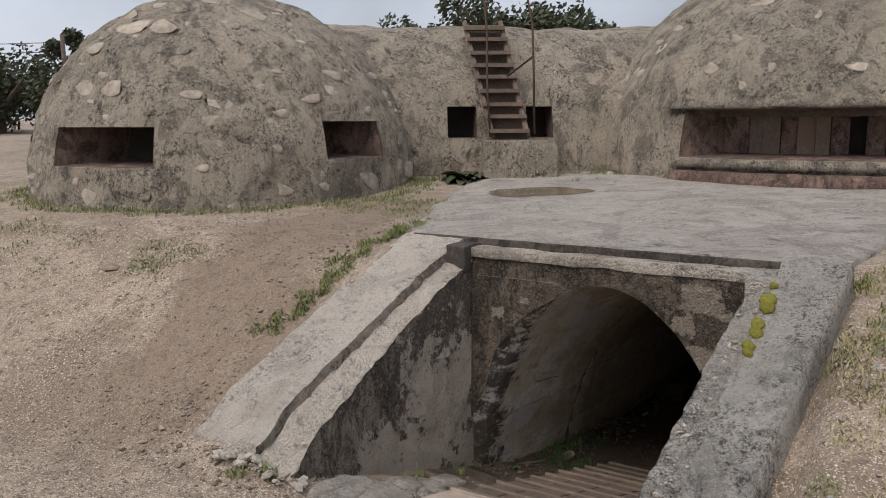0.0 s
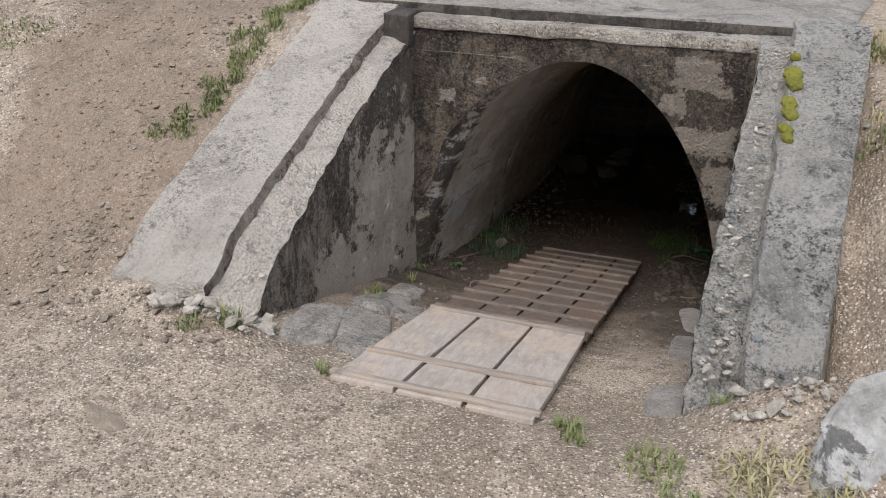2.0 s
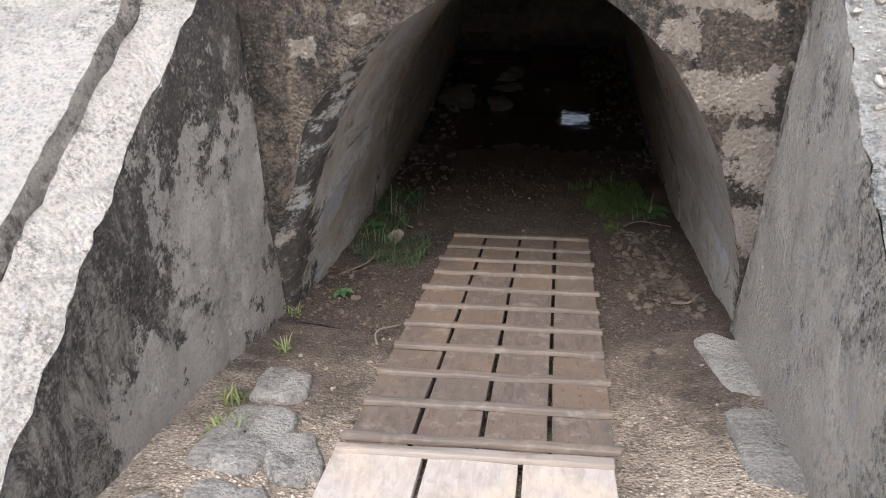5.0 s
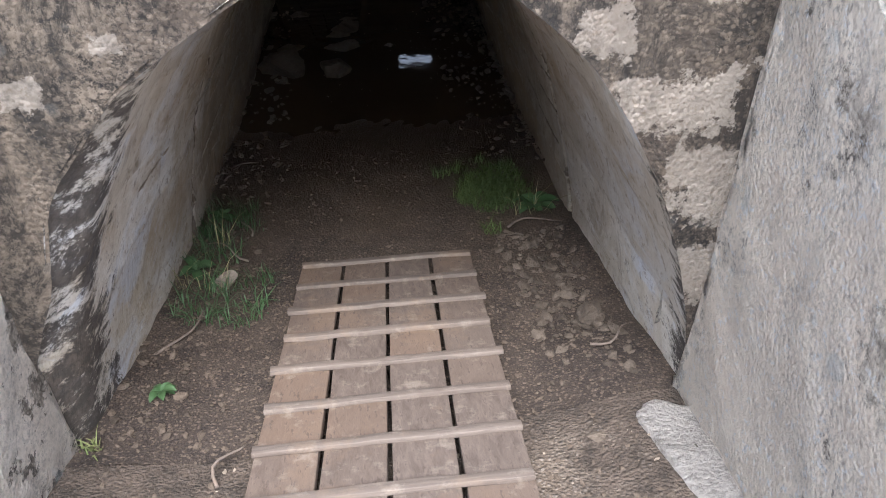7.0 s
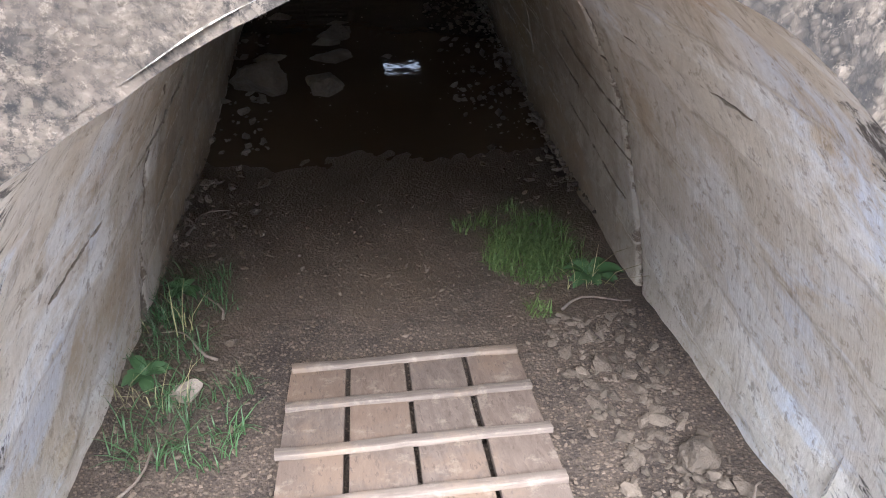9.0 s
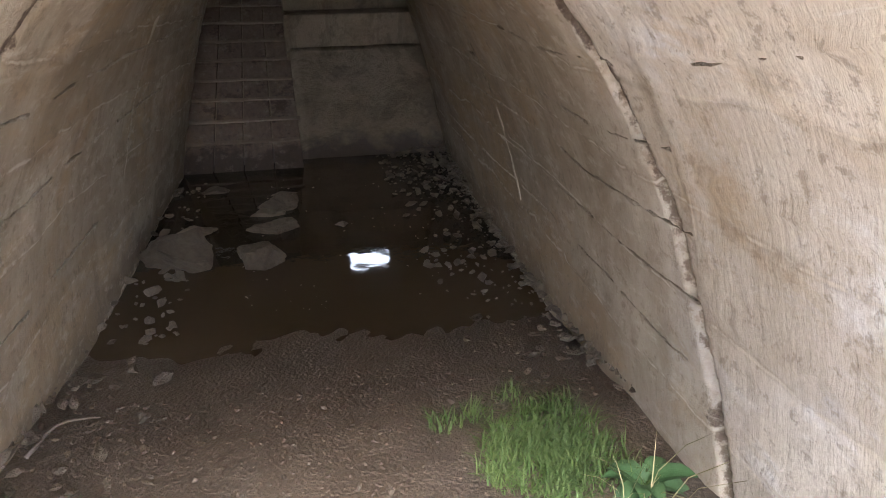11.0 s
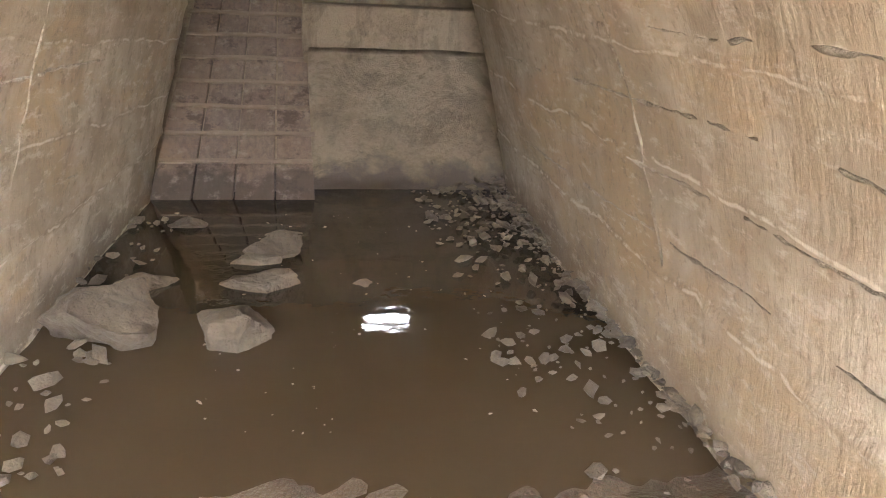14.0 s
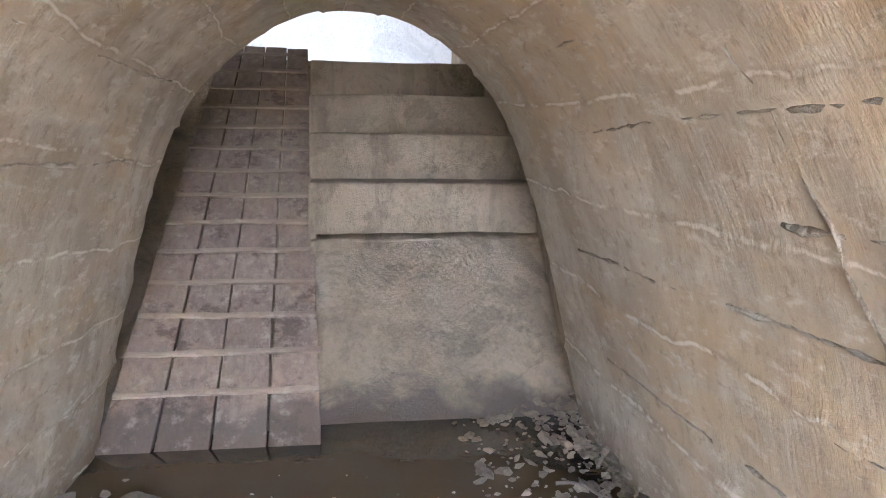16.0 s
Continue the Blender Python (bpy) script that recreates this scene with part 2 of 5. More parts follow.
BOXES_PORTAL = [("X", 0.66, 1.83, 0.30, 0.16), ("X", 0.55, 1.68, 0.15, 0.16), ("X", 0.74, 1.47, 0.30, 0.16), ("X", 0.87, 1.22, 0.16, 0.26), ("X", -0.70, 1.60, 0.09, 0.08), ("X", -0.50, 1.70, 0.08, 0.05), ("X", 0.90, 0.95, 0.2, 0.2)]
BOXES_LEFT = [("Y", -0.34, 0.90, 0.80, 1.15), ("Y", -0.95, 0.80, 0.5, 0.5)]
BOXES_RIGHT = [("Y", -0.34, 1.0, 0.80, 1.5), ("Y", -0.95, 0.95, 0.7, 0.7)]
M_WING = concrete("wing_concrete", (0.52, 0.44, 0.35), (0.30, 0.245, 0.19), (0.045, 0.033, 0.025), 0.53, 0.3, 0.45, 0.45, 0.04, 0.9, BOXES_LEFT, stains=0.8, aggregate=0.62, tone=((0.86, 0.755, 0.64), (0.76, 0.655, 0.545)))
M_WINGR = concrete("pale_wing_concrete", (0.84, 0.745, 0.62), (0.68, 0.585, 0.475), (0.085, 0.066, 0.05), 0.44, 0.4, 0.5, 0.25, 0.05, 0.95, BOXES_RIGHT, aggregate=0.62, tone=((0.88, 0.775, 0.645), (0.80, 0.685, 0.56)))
M_WINGTOP = concrete("wing_top_concrete", (0.86, 0.765, 0.65), (0.70, 0.61, 0.51), (0.12, 0.10, 0.08), 0.39, 0.2, 0.52, 0.0, 0.045, 0.7, speck=0.6, stains=0.3, aggregate=0.6)
M_WINGGREY = concrete("lichened_wing_concrete", (0.78, 0.72, 0.63), (0.58, 0.525, 0.45), (0.075, 0.072, 0.06), 0.45, 0.9, 0.48, 0.0, 0.06, 0.95, stains=0.5, aggregate=0.7)
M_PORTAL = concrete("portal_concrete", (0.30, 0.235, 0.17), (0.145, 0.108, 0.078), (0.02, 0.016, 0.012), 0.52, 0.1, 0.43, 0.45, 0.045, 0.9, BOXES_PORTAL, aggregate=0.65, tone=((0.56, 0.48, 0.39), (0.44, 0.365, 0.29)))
M_SLAB = concrete("slab_concrete", (0.58, 0.53, 0.47), (0.45, 0.405, 0.355), (0.15, 0.13, 0.11), 0.43, 0.1, 0.48, 0.0, 0.03, speck=0.6, aggregate=0.5)


def vault_material():
    """Board-marked concrete: pale and bluish by the mouth, ochre further in, with a black weathered rim; the fading
    daylight is put into its tones.
    """
    m = Nodes("vault_concrete", 0.9)
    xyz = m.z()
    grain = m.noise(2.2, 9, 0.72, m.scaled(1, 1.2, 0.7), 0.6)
    # Paler mouth, darker depths: the fall of daylight is painted into the base tone.
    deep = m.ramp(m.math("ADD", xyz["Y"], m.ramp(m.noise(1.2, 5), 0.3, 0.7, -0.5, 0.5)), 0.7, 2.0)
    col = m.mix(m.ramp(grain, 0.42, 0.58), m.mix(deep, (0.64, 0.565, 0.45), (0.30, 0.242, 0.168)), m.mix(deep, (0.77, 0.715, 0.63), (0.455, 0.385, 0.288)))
    ochre = m.noise(1.5, 7, 0.7, m.scaled(1, 0.7, 1.3), 0.5)
    col = m.mix(m.ramp(ochre, 0.5, 0.60, 0, 0.6), col, (0.42, 0.29, 0.15))
    dirt = m.noise(3.2, 10, 0.78, m.scaled(1, 1.1, 0.7), 0.7)
    col = m.mix(m.ramp(dirt, 0.54, 0.63, 0, 0.55), col, (0.24, 0.185, 0.13))
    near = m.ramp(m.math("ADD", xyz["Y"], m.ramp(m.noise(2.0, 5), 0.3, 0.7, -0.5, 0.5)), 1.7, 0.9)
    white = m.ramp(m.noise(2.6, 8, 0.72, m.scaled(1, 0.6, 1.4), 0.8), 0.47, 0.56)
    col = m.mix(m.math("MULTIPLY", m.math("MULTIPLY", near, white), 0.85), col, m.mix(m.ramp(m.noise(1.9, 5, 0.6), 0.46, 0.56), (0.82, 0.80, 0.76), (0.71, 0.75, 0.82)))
    damp = m.math("ADD", xyz["Z"], m.ramp(m.noise(4, 6), 0.3, 0.7, -0.08, 0.08))
    col = m.mix(m.ramp(damp, 0.16, 0.06, 0, 0.6), col, (0.13, 0.10, 0.07))
    seam = m.math("ABSOLUTE", m.math("SUBTRACT", xyz["Y"], m.math("ADD", m.math("MULTIPLY", xyz["Z"], 0.27), m.ramp(m.noise(7, 6, 0.7), 0.3, 0.7, 1.335, 1.405))))
    col = m.mix(m.ramp(seam, 0.026, 0.016, 0, 0.95), col, (0.055, 0.03, 0.019))
    pock = m.noise(24, 7, 0.8)
    col = m.mix(m.ramp(pock, 0.55, 0.60, 0, 0.6), col, (0.20, 0.15, 0.10))
    col = m.mix(m.ramp(m.noise(17, 9, 0.8, m.scaled(1, 0.5, 1.5)), 0.54, 0.6, 0, 0.5), col, (0.62, 0.55, 0.44))
    fine = m.noise(70, 5, 0.75)
    col = m.mix(m.ramp(fine, 0.4, 0.65, 0, 0.25), col, (0.36, 0.30, 0.22))
    ang = m.math("ARCTAN2", m.math("DIVIDE", xyz["Z"], 1.5), m.math("DIVIDE", m.math("SUBTRACT", xyz["X"], 0.16), 0.87))
    lane = m.math("ADD", m.math("MULTIPLY", ang, 15 / math.pi), m.ramp(m.noise(3, 4), 0.3, 0.7, -0.06, 0.06))
    bay = m.math("ADD", m.math("MULTIPLY", m.math("FLOOR", m.math("DIVIDE", m.math("ADD", xyz["Y"], 0.1), 1.5)), 7.3), m.math("FLOOR", lane))
    pick = m.t.nodes.new("ShaderNodeTexWhiteNoise")
    pick.noise_dimensions = "1D"
    m.put(pick.inputs["W"], bay)
    col = m.mix(m.ramp(pick.outputs["Value"], 0, 1, 0, 0.38), col, (0.27, 0.205, 0.13))
    part_of = m.math("FRACT", lane)
    edge = m.math("MINIMUM", part_of, m.math("SUBTRACT", 1.0, part_of))
    col = m.mix(m.math("MULTIPLY", m.ramp(edge, 0.05, 0.012), m.ramp(m.noise(4, 5), 0.42, 0.56, 0.0, 0.4)), col, (0.17, 0.12, 0.075))
    col = m.mix(m.math("MULTIPLY", m.ramp(edge, 0.022, 0.008), m.ramp(m.noise(7, 6, 0.75), 0.45, 0.53, 0.0, 0.7)), col, (0.60, 0.53, 0.41))
    saw = m.noise(9, 6, 0.7, m.scaled(0.5, 3.2, 0.4))
    rim = m.math("ADD", m.math("ADD", xyz["Y"], m.ramp(xyz["X"], -0.3, -0.75, 0.05, -0.17)), m.ramp(m.noise(6.0, 10, 0.8, m.scaled(1, 0.6, 1.2), 0.8), 0.32, 0.68, -0.2, 0.26))
    flakes = m.ramp(m.noise(8.0, 9, 0.8, m.scaled(1, 0.5, 1.0)), 0.50, 0.56, 0.94, 0.12)
    soot = m.mix(m.ramp(m.noise(20, 6, 0.8), 0.45, 0.6), (0.03, 0.023, 0.018), (0.085, 0.066, 0.05))
    col = m.mix(m.math("MULTIPLY", m.ramp(rim, 0.19, 0.15), flakes), col, soot)
    h = m.math("ADD", m.math("MULTIPLY", pock, -0.35), m.math("ADD", m.math("MULTIPLY", fine, 0.15), m.math("MULTIPLY", saw, 0.5)))
    return m.done(col, h, 0.01)


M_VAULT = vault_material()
M_DOME = concrete("dome_masonry", (0.70, 0.595, 0.465), (0.52, 0.44, 0.345), (0.08, 0.07, 0.058), 0.455, 0.2, 0.46, 0.2, 0.08, 1.0, stains=0.72, aggregate=0.1)
M_STEP = concrete("step_concrete", (0.265, 0.207, 0.142), (0.20, 0.151, 0.097), (0.06, 0.04, 0.023), 0.40, 0.0, 0.5, 0.3, 0.012, 0.3, wet=0.075, speck=0.15, aggregate=0.04, stains=0.5)
M_EDGE = concrete("dark_edge_concrete", (0.16, 0.135, 0.11), (0.09, 0.075, 0.062), (0.025, 0.021, 0.018), 0.5)
# Stained riser, toned darker than the wall top because it lies in shade.
M_RISER = concrete("stained_shaded_riser", (0.48, 0.41, 0.335), (0.30, 0.25, 0.205), (0.06, 0.048, 0.038), 0.47, 0.0, 0.45, 0.3, 0.04, 0.9, aggregate=0.4)
M_WHITE = concrete("whitewash", (0.80, 0.80, 0.80), (0.72, 0.73, 0.75), (0.5, 0.5, 0.5), 0.3, 0.0, 0.6, 0.2, 0.004, 0.2)
M_FIN = concrete("cement_fin", (0.46, 0.395, 0.30), (0.37, 0.31, 0.23), (0.2, 0.155, 0.105), 0.45, 0.0, 0.5)
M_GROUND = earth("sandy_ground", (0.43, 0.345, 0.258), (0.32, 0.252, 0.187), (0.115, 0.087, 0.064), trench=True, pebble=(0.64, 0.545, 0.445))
# Damp floor, with the tunnel's darkness also put into its tone.
M_FLOOR = earth("damp_dimmed_earth", (0.072, 0.052, 0.037), (0.049, 0.035, 0.026), (0.020, 0.014, 0.011), wet=(0.105, 0.076, 0.052), cell=0.5, pebble=(0.24, 0.18, 0.13))
M_PLANK = timber("weathered_plank", (0.165, 0.126, 0.10), (0.05, 0.036, 0.029))
M_PALELATH = timber("pale_lath", (0.40, 0.34, 0.285), (0.22, 0.18, 0.147), along="x", board=0.15)
M_PANEL = timber("pale_plank", (0.47, 0.408, 0.352), (0.30, 0.252, 0.214), (0.20, 0.155, 0.125), stain=0.3, board=0.15)
M_BATTEN = timber("batten_wood", (0.20, 0.162, 0.132), (0.09, 0.07, 0.057), along="x", board=0.2)
M_LATH = timber("damp_lath", (0.235, 0.178, 0.13), (0.165, 0.121, 0.086), (0.09, 0.06, 0.043), along="x", stain=0.4, board=0.15)
M_PLANK2 = timber("damp_plank", (0.20, 0.145, 0.105), (0.118, 0.083, 0.059), (0.05, 0.03, 0.022), stain=0.75, board=0.3)
M_STONE = varied("rubble_stone", (0.33, 0.27, 0.21), (0.20, 0.165, 0.13), (0.11, 0.088, 0.066))
M_MASON = varied("masonry_stone", (0.50, 0.43, 0.345), (0.37, 0.315, 0.255), (0.12, 0.105, 0.09), 12, 0.95, 0.03)
M_GRASS = varied("grass_blade", (0.065, 0.12, 0.026), (0.13, 0.17, 0.05), (0.035, 0.065, 0.015), 3, 0.7)
M_GRASSDULL = varied("dull_grass", (0.13, 0.16, 0.05), (0.24, 0.23, 0.10), (0.08, 0.12, 0.03), 3, 0.75)
M_DRY = varied("dry_grass", (0.34, 0.28, 0.15), (0.22, 0.22, 0.09), (0.42, 0.36, 0.22), 3, 0.8)
M_LEAF = varied("leaf_green", (0.04, 0.095, 0.03), (0.07, 0.13, 0.05), (0.03, 0.06, 0.02), 5, 0.55)
M_OAK = varied("oak_leaf", (0.045, 0.06, 0.03), (0.08, 0.085, 0.045), (0.025, 0.035, 0.018), 5, 0.7)
M_BARK = plain("bark", (0.07, 0.055, 0.04), (0.13, 0.10, 0.08), 8, 0.95)
M_MOSS = varied("moss", (0.16, 0.15, 0.02), (0.24, 0.22, 0.03), (0.07, 0.08, 0.015), 60, 1.0, 0.01)
M_IRON = plain("rusty_iron", (0.055, 0.04, 0.033), (0.13, 0.075, 0.05), 20, 0.75, 0.5)
M_DARKWOOD = timber("dark_old_wood", (0.20, 0.155, 0.125), (0.07, 0.05, 0.042))
M_REDBRICK = concrete("reddish_reveal", (0.30, 0.20, 0.155), (0.20, 0.13, 0.10), (0.05, 0.035, 0.03), 0.5, 0.0, 0.45, 0.4)
# Dark tone for chamber surfaces that lie in shade.
M_SHADETONE = concrete("shade_toned_concrete", (0.12, 0.105, 0.09), (0.08, 0.07, 0.06), (0.03, 0.027, 0.024), 0.45)
M_DARKROOM = plain("unlit_room_shade", (0.03, 0.025, 0.022), (0.05, 0.04, 0.035), 3, 0.95)


def water_material():
    m = Nodes("murky_water", 0.03)
    m.b.inputs["IOR"].default_value = 1.33
    m.b.inputs["Specular IOR Level"].default_value = 0.6
    n = m.noise(1.5, 5, 0.6)
    tiny = m.noise(9, 3, 0.5)
    return m.done(m.mix(n, (0.045, 0.030, 0.016), (0.078, 0.053, 0.029)), tiny, 0.0008)


M_WATER = water_material()


# ---- building hands ----
def mesh_object(name, bm, material, smooth=True):
    me = bpy.data.meshes.new(name)
    bm.to_mesh(me)
    bm.free()
    me.materials.append(material)
    if smooth:
        me.polygons.foreach_set("use_smooth", [True] * len(me.polygons))
    return new(name, me)


def part(name, bm, material, parent, label="", smooth=False):
    ob = mesh_object(name, bm, material, smooth)
    ob.parent = parent
    if label:
        tagged(ob, label)
    return ob


def shared(name, me, m, parent=None):
    ob = new(name, me)
    ob.matrix_basis = m
    if parent:
        ob.parent = parent
    return ob


def thing(name, label, category, place=(0, 0, 0), group="", kind=""):
    ob = new(name)
    ob.location = place
    return tagged(ob, label, category, group, kind)


def setting(ob, label, category):
    return tagged(ob, label, category, "", "structure")


def rough_at(p, amount, scale=1.0, octaves=3):
    v, a, s = Vector((0, 0, 0)), float(amount), float(scale)
    for _ in range(octaves):
        v += a * noise.noise_vector(Vector(p) * s)
        a, s = a * 0.5, s * 2.1
    return v


def sheet(rows_, closed=False):
    """A quad sheet through rows of points; None leaves a hole."""
    bm = bmesh.new()
    vs = [[bm.verts.new(p) if p is not None else None for p in r] for r in rows_]
    for a, b in zip(vs, vs[1:]):
        for k in range(len(a) - (0 if closed else 1)):
            q = [a[k], a[(k + 1) % len(a)], b[(k + 1) % len(a)], b[k]]
            if None not in q:
                bm.faces.new(q)
    return bm


def block(x0, x1, y0, y1, z0, z1, bev=0.01, rough=0.0, cuts=0, scale=3.0, top=None):
    """A worn block; top(x, y) gives another height of its upper face."""
    bm = bmesh.new()
    bmesh.ops.create_cube(bm, size=1)
    for v in bm.verts:
        v.co = Vector((x0 + (v.co.x + 0.5) * (x1 - x0), y0 + (v.co.y + 0.5) * (y1 - y0), z0 + (v.co.z + 0.5) * (z1 - z0)))
    if bev:
        bmesh.ops.bevel(bm, geom=bm.edges[:], offset=bev, segments=2, affect="EDGES", profile=0.5)
    if cuts:
        bmesh.ops.subdivide_edges(bm, edges=[e for e in bm.edges if e.calc_length() > 0.15], cuts=cuts, use_grid_fill=True)
    for v in bm.verts:
        if top and v.co.z > (z0 + z1) / 2:
            v.co.z += top(v.co.x, v.co.y) - z1
        if rough:
            v.co += rough_at(v.co, rough, scale)
    return bm


def tube(points, radius, sides=8):
    bm = bmesh.new()
    rings = []
    for k, p in enumerate(points):
        p = Vector(p)
        d = (Vector(points[min(k + 1, len(points) - 1)]) - Vector(points[max(k - 1, 0)])).normalized()
        a = d.orthogonal().normalized()
        b = d.cross(a)
        r = float(radius[k] if isinstance(radius, (list, tuple)) else radius)
        rings.append([bm.verts.new(p + r * (math.cos(t) * a + math.sin(t) * b)) for t in np.linspace(0, math.tau, sides, endpoint=False)])
    for q, w in zip(rings, rings[1:]):
        for i in range(sides):
            bm.faces.new((q[i], q[(i + 1) % sides], w[(i + 1) % sides], w[i]))
    bm.faces.new(rings[0][::-1])
    bm.faces.new(rings[-1])
    return bm


def rock(size, seed, detail=2, sharp=0.35, flat=0.7):
    bm = bmesh.new()
    bmesh.ops.create_icosphere(bm, subdivisions=detail, radius=1)
    rng = random.Random(seed)
    planes = [(Vector((rng.uniform(-1, 1), rng.uniform(-1, 1), rng.uniform(-0.6, 1))).normalized(), rng.uniform(0.42, 0.76)) for _ in range(14)]
    for v in bm.verts:
        for n, d in planes:
            over = v.co.dot(n) - d
            if over > 0:
                v.co -= n * over
        v.co += rough_at(v.co + Vector((seed, 0, 0)), 0.10, 1.7, 3) + rough_at(v.co, 0.03, 7, 3)
        v.co = Vector((v.co.x * size[0], v.co.y * size[1], v.co.z * size[2]))
    return bm


# ---- shape of the land ----
def smooth(a, b, x):
    t = min(1, max(0, (x - a) / (b - a)))
    return t * t * (3 - 2 * t)


def floor_height(x, y):
    """The way down between the wing walls and on through the tunnel."""
    knots = ((-2.6, 1.07), (-2.0, 1.0), (-1.0, 0.71), (0.0, 0.40), (0.6, 0.22), (1.2, 0.13), (1.6, 0.08), (2.7, -0.005), (3.4, -0.07), (4.9, -0.10), (9, -0.1))
    z = knots[0][1]
    for (ya, za), (yb, zb) in zip(knots, knots[1:]):
        if y >= ya:
            z = za + (zb - za) * min(1, (y - ya) / (yb - ya))
    side = smooth(0.45, 0.95, abs(x - 0.1 * min(1, max(0, y / 2))))
    return z + side * (1 - 0.85 * smooth(1.9, 2.8, y)) * (0.05 + 0.05 * noise.noise(Vector((x * 2, y * 1.5, 4))))


def outer_height(x, y):
    k = smooth(-1.2, 1.2, x)
    z = 1.055 + 0.195 * k + (0.54 - 0.17 * k) * (y + 2) + 0.10 * max(0, abs(x) - 1.8)
    low = 1.06 + 0.05 * max(0, -2 - y)
    high = 2.05 + 0.045 * min(max(0, y - 0.3), 6) + 0.012 * min(40, max(0, -x - 3))
    k = 0.10
    z = low + k * math.log(1 + math.exp(max(-30, min(30, (z - low) / k))))
    z = high - k * math.log(1 + math.exp(max(-30, min(30, (high - z) / k))))
    far = math.hypot(x, y)
    return z + 0.6 * smooth(25, 120, far)


def land(x, y):
    bump = 0.035 * noise.noise(Vector((x * 0.9, y * 0.9, 0))) + 0.012 * noise.noise(Vector((x * 4, y * 4, 7)))
    if abs(x) < 1.25 and -2.6 < y < 0.36:
        f = smooth(-2.6, -1.9, y)
        edge = 1 if y > -1.9 else 1 - smooth(0.6, 1.25, abs(x))
        return outer_height(x, y) * (1 - f * edge) + floor_height(x, y) * f * edge + bump * 0.4
    under = 0.16 * smooth(-2.0, -1.7, y) * (1 - smooth(1.34, 1.5, abs(x))) if y < 0.36 and abs(x) < 1.6 else 0
    return outer_height(x, y) - under + bump * min(1, 0.3 + math.hypot(x, y) / 6)


def spread(a, b, step, far):
    inner = list(np.arange(a, b + 1e-6, step))
    out = [step * 1.6 ** k for k in range(1, 22)]
    low, high, d = [], [], 0
    for o in out:
        d += o
        if d < far:
            low.append(a - d)
            high.append(b + d)
    return low[::-1] + inner + high


DOME_L, DOME_R = (-5.42, 2.13, 2.15), (0.71, 6.94, 3.10)


def make_ground():
    xs, ys = spread(-4.2, 3.2, 0.05, 3000), spread(-5.6, 1.4, 0.05, 3000)
    rows_ = []
    for y in ys:
        rows_.append([(x, y, land(x, y)) for x in xs])
    bm = sheet(rows_)
    kill = []
    for f in bm.faces:
        c = f.calc_center_median()
        if abs(c.x) < 1.3 and -0.01 < c.y < 0.40:
            kill.append(f)
        elif math.hypot(c.x - DOME_R[0], c.y - DOME_R[1]) < 2.4 or (-1.0 < c.x < 1.4 and 4.8 < c.y < 8.6):
            kill.append(f)
    bmesh.ops.delete(bm, geom=kill, context="FACES")
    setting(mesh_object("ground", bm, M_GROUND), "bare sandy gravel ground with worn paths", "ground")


make_ground()


# ---- tunnel ----
def bore(y):
    """Centre, half width and crown height of the vault at y."""
    t = min(1, max(0, y / 4.8))
    crown = 1.864 - 0.364 * smooth(0, 2.2, y) - 0.12 * smooth(2.0, 4.8, y)
    return 0.05 + 0.21 * t, 0.960 - 0.105 * smooth(0, 2.2, y) - 0.052 * smooth(2, 4.8, y), crown


def flare(y, a):
    """The broken, splayed rim of the mouth on the shaded side."""
    return 0.075 * max(0, 1 - y / 0.15) * smooth(1.25, 0.8, a) * (1 + 0.35 * noise.noise(Vector((a * 6, 2, 5))))


def vault_point(y, a, out=0.0):
    """a runs from 0 at the foot of one wall over the crown to pi at the other."""
    cx, w, h = bore(y)
    flank = min(1.0, max(0.0, min(a, math.pi - a)) / radians(55))
    w *= 1 - 0.08 * math.sin(math.pi * flank) * smooth(2.4, 4.8, y)
    return Vector((cx - (w + out) * math.cos(a), y, (h + out) * math.sin(a)))


ARC = [radians(-14)] + list(np.linspace(0, math.pi, 181)) + [radians(194)]


def make_vault():
    rows_ = []
    boards = 15
    rng = random.Random(4)
    lift = [[rng.uniform(-0.006, 0.005) for _ in range(boards)] for _ in range(4)]
    for y in sorted(set(np.round(np.concatenate([np.arange(0, 4.87, 0.035), np.arange(1.3, 1.85, 0.012)]), 4))):
        bay = 0 if y < 1.5 else 1 if y < 3.0 else 2
        row = []
        for a in ARC:
            a = float(a)
            s = min(0.9999, max(0, a / math.pi)) * boards
            k, f = int(s), s % 1
            fin = 0.013 * max(0, 1 - min(f, 1 - f) * 11) * max(0.05, 0.4 + noise.noise(Vector((y * 6, k, 2)))) * (y > 0.5)
            gap = (0.05 if a > 1.6 else 0.015) * max(0, 1 - abs(y - 1.37 - 0.27 * bore(1.5)[2] * max(0, math.sin(a))) / 0.028)
            settle = smooth(-0.02, 0.12, y)
            p = vault_point(y, a, (lift[bay][k] - fin) * settle + gap + flare(y, a))
            row.append(p + (rough_at(p, 0.007, 2.5) + rough_at(p, 0.003, 14, 2)) * settle)
        rows_.append(row)
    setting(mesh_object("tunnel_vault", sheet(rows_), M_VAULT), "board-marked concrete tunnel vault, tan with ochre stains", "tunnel")


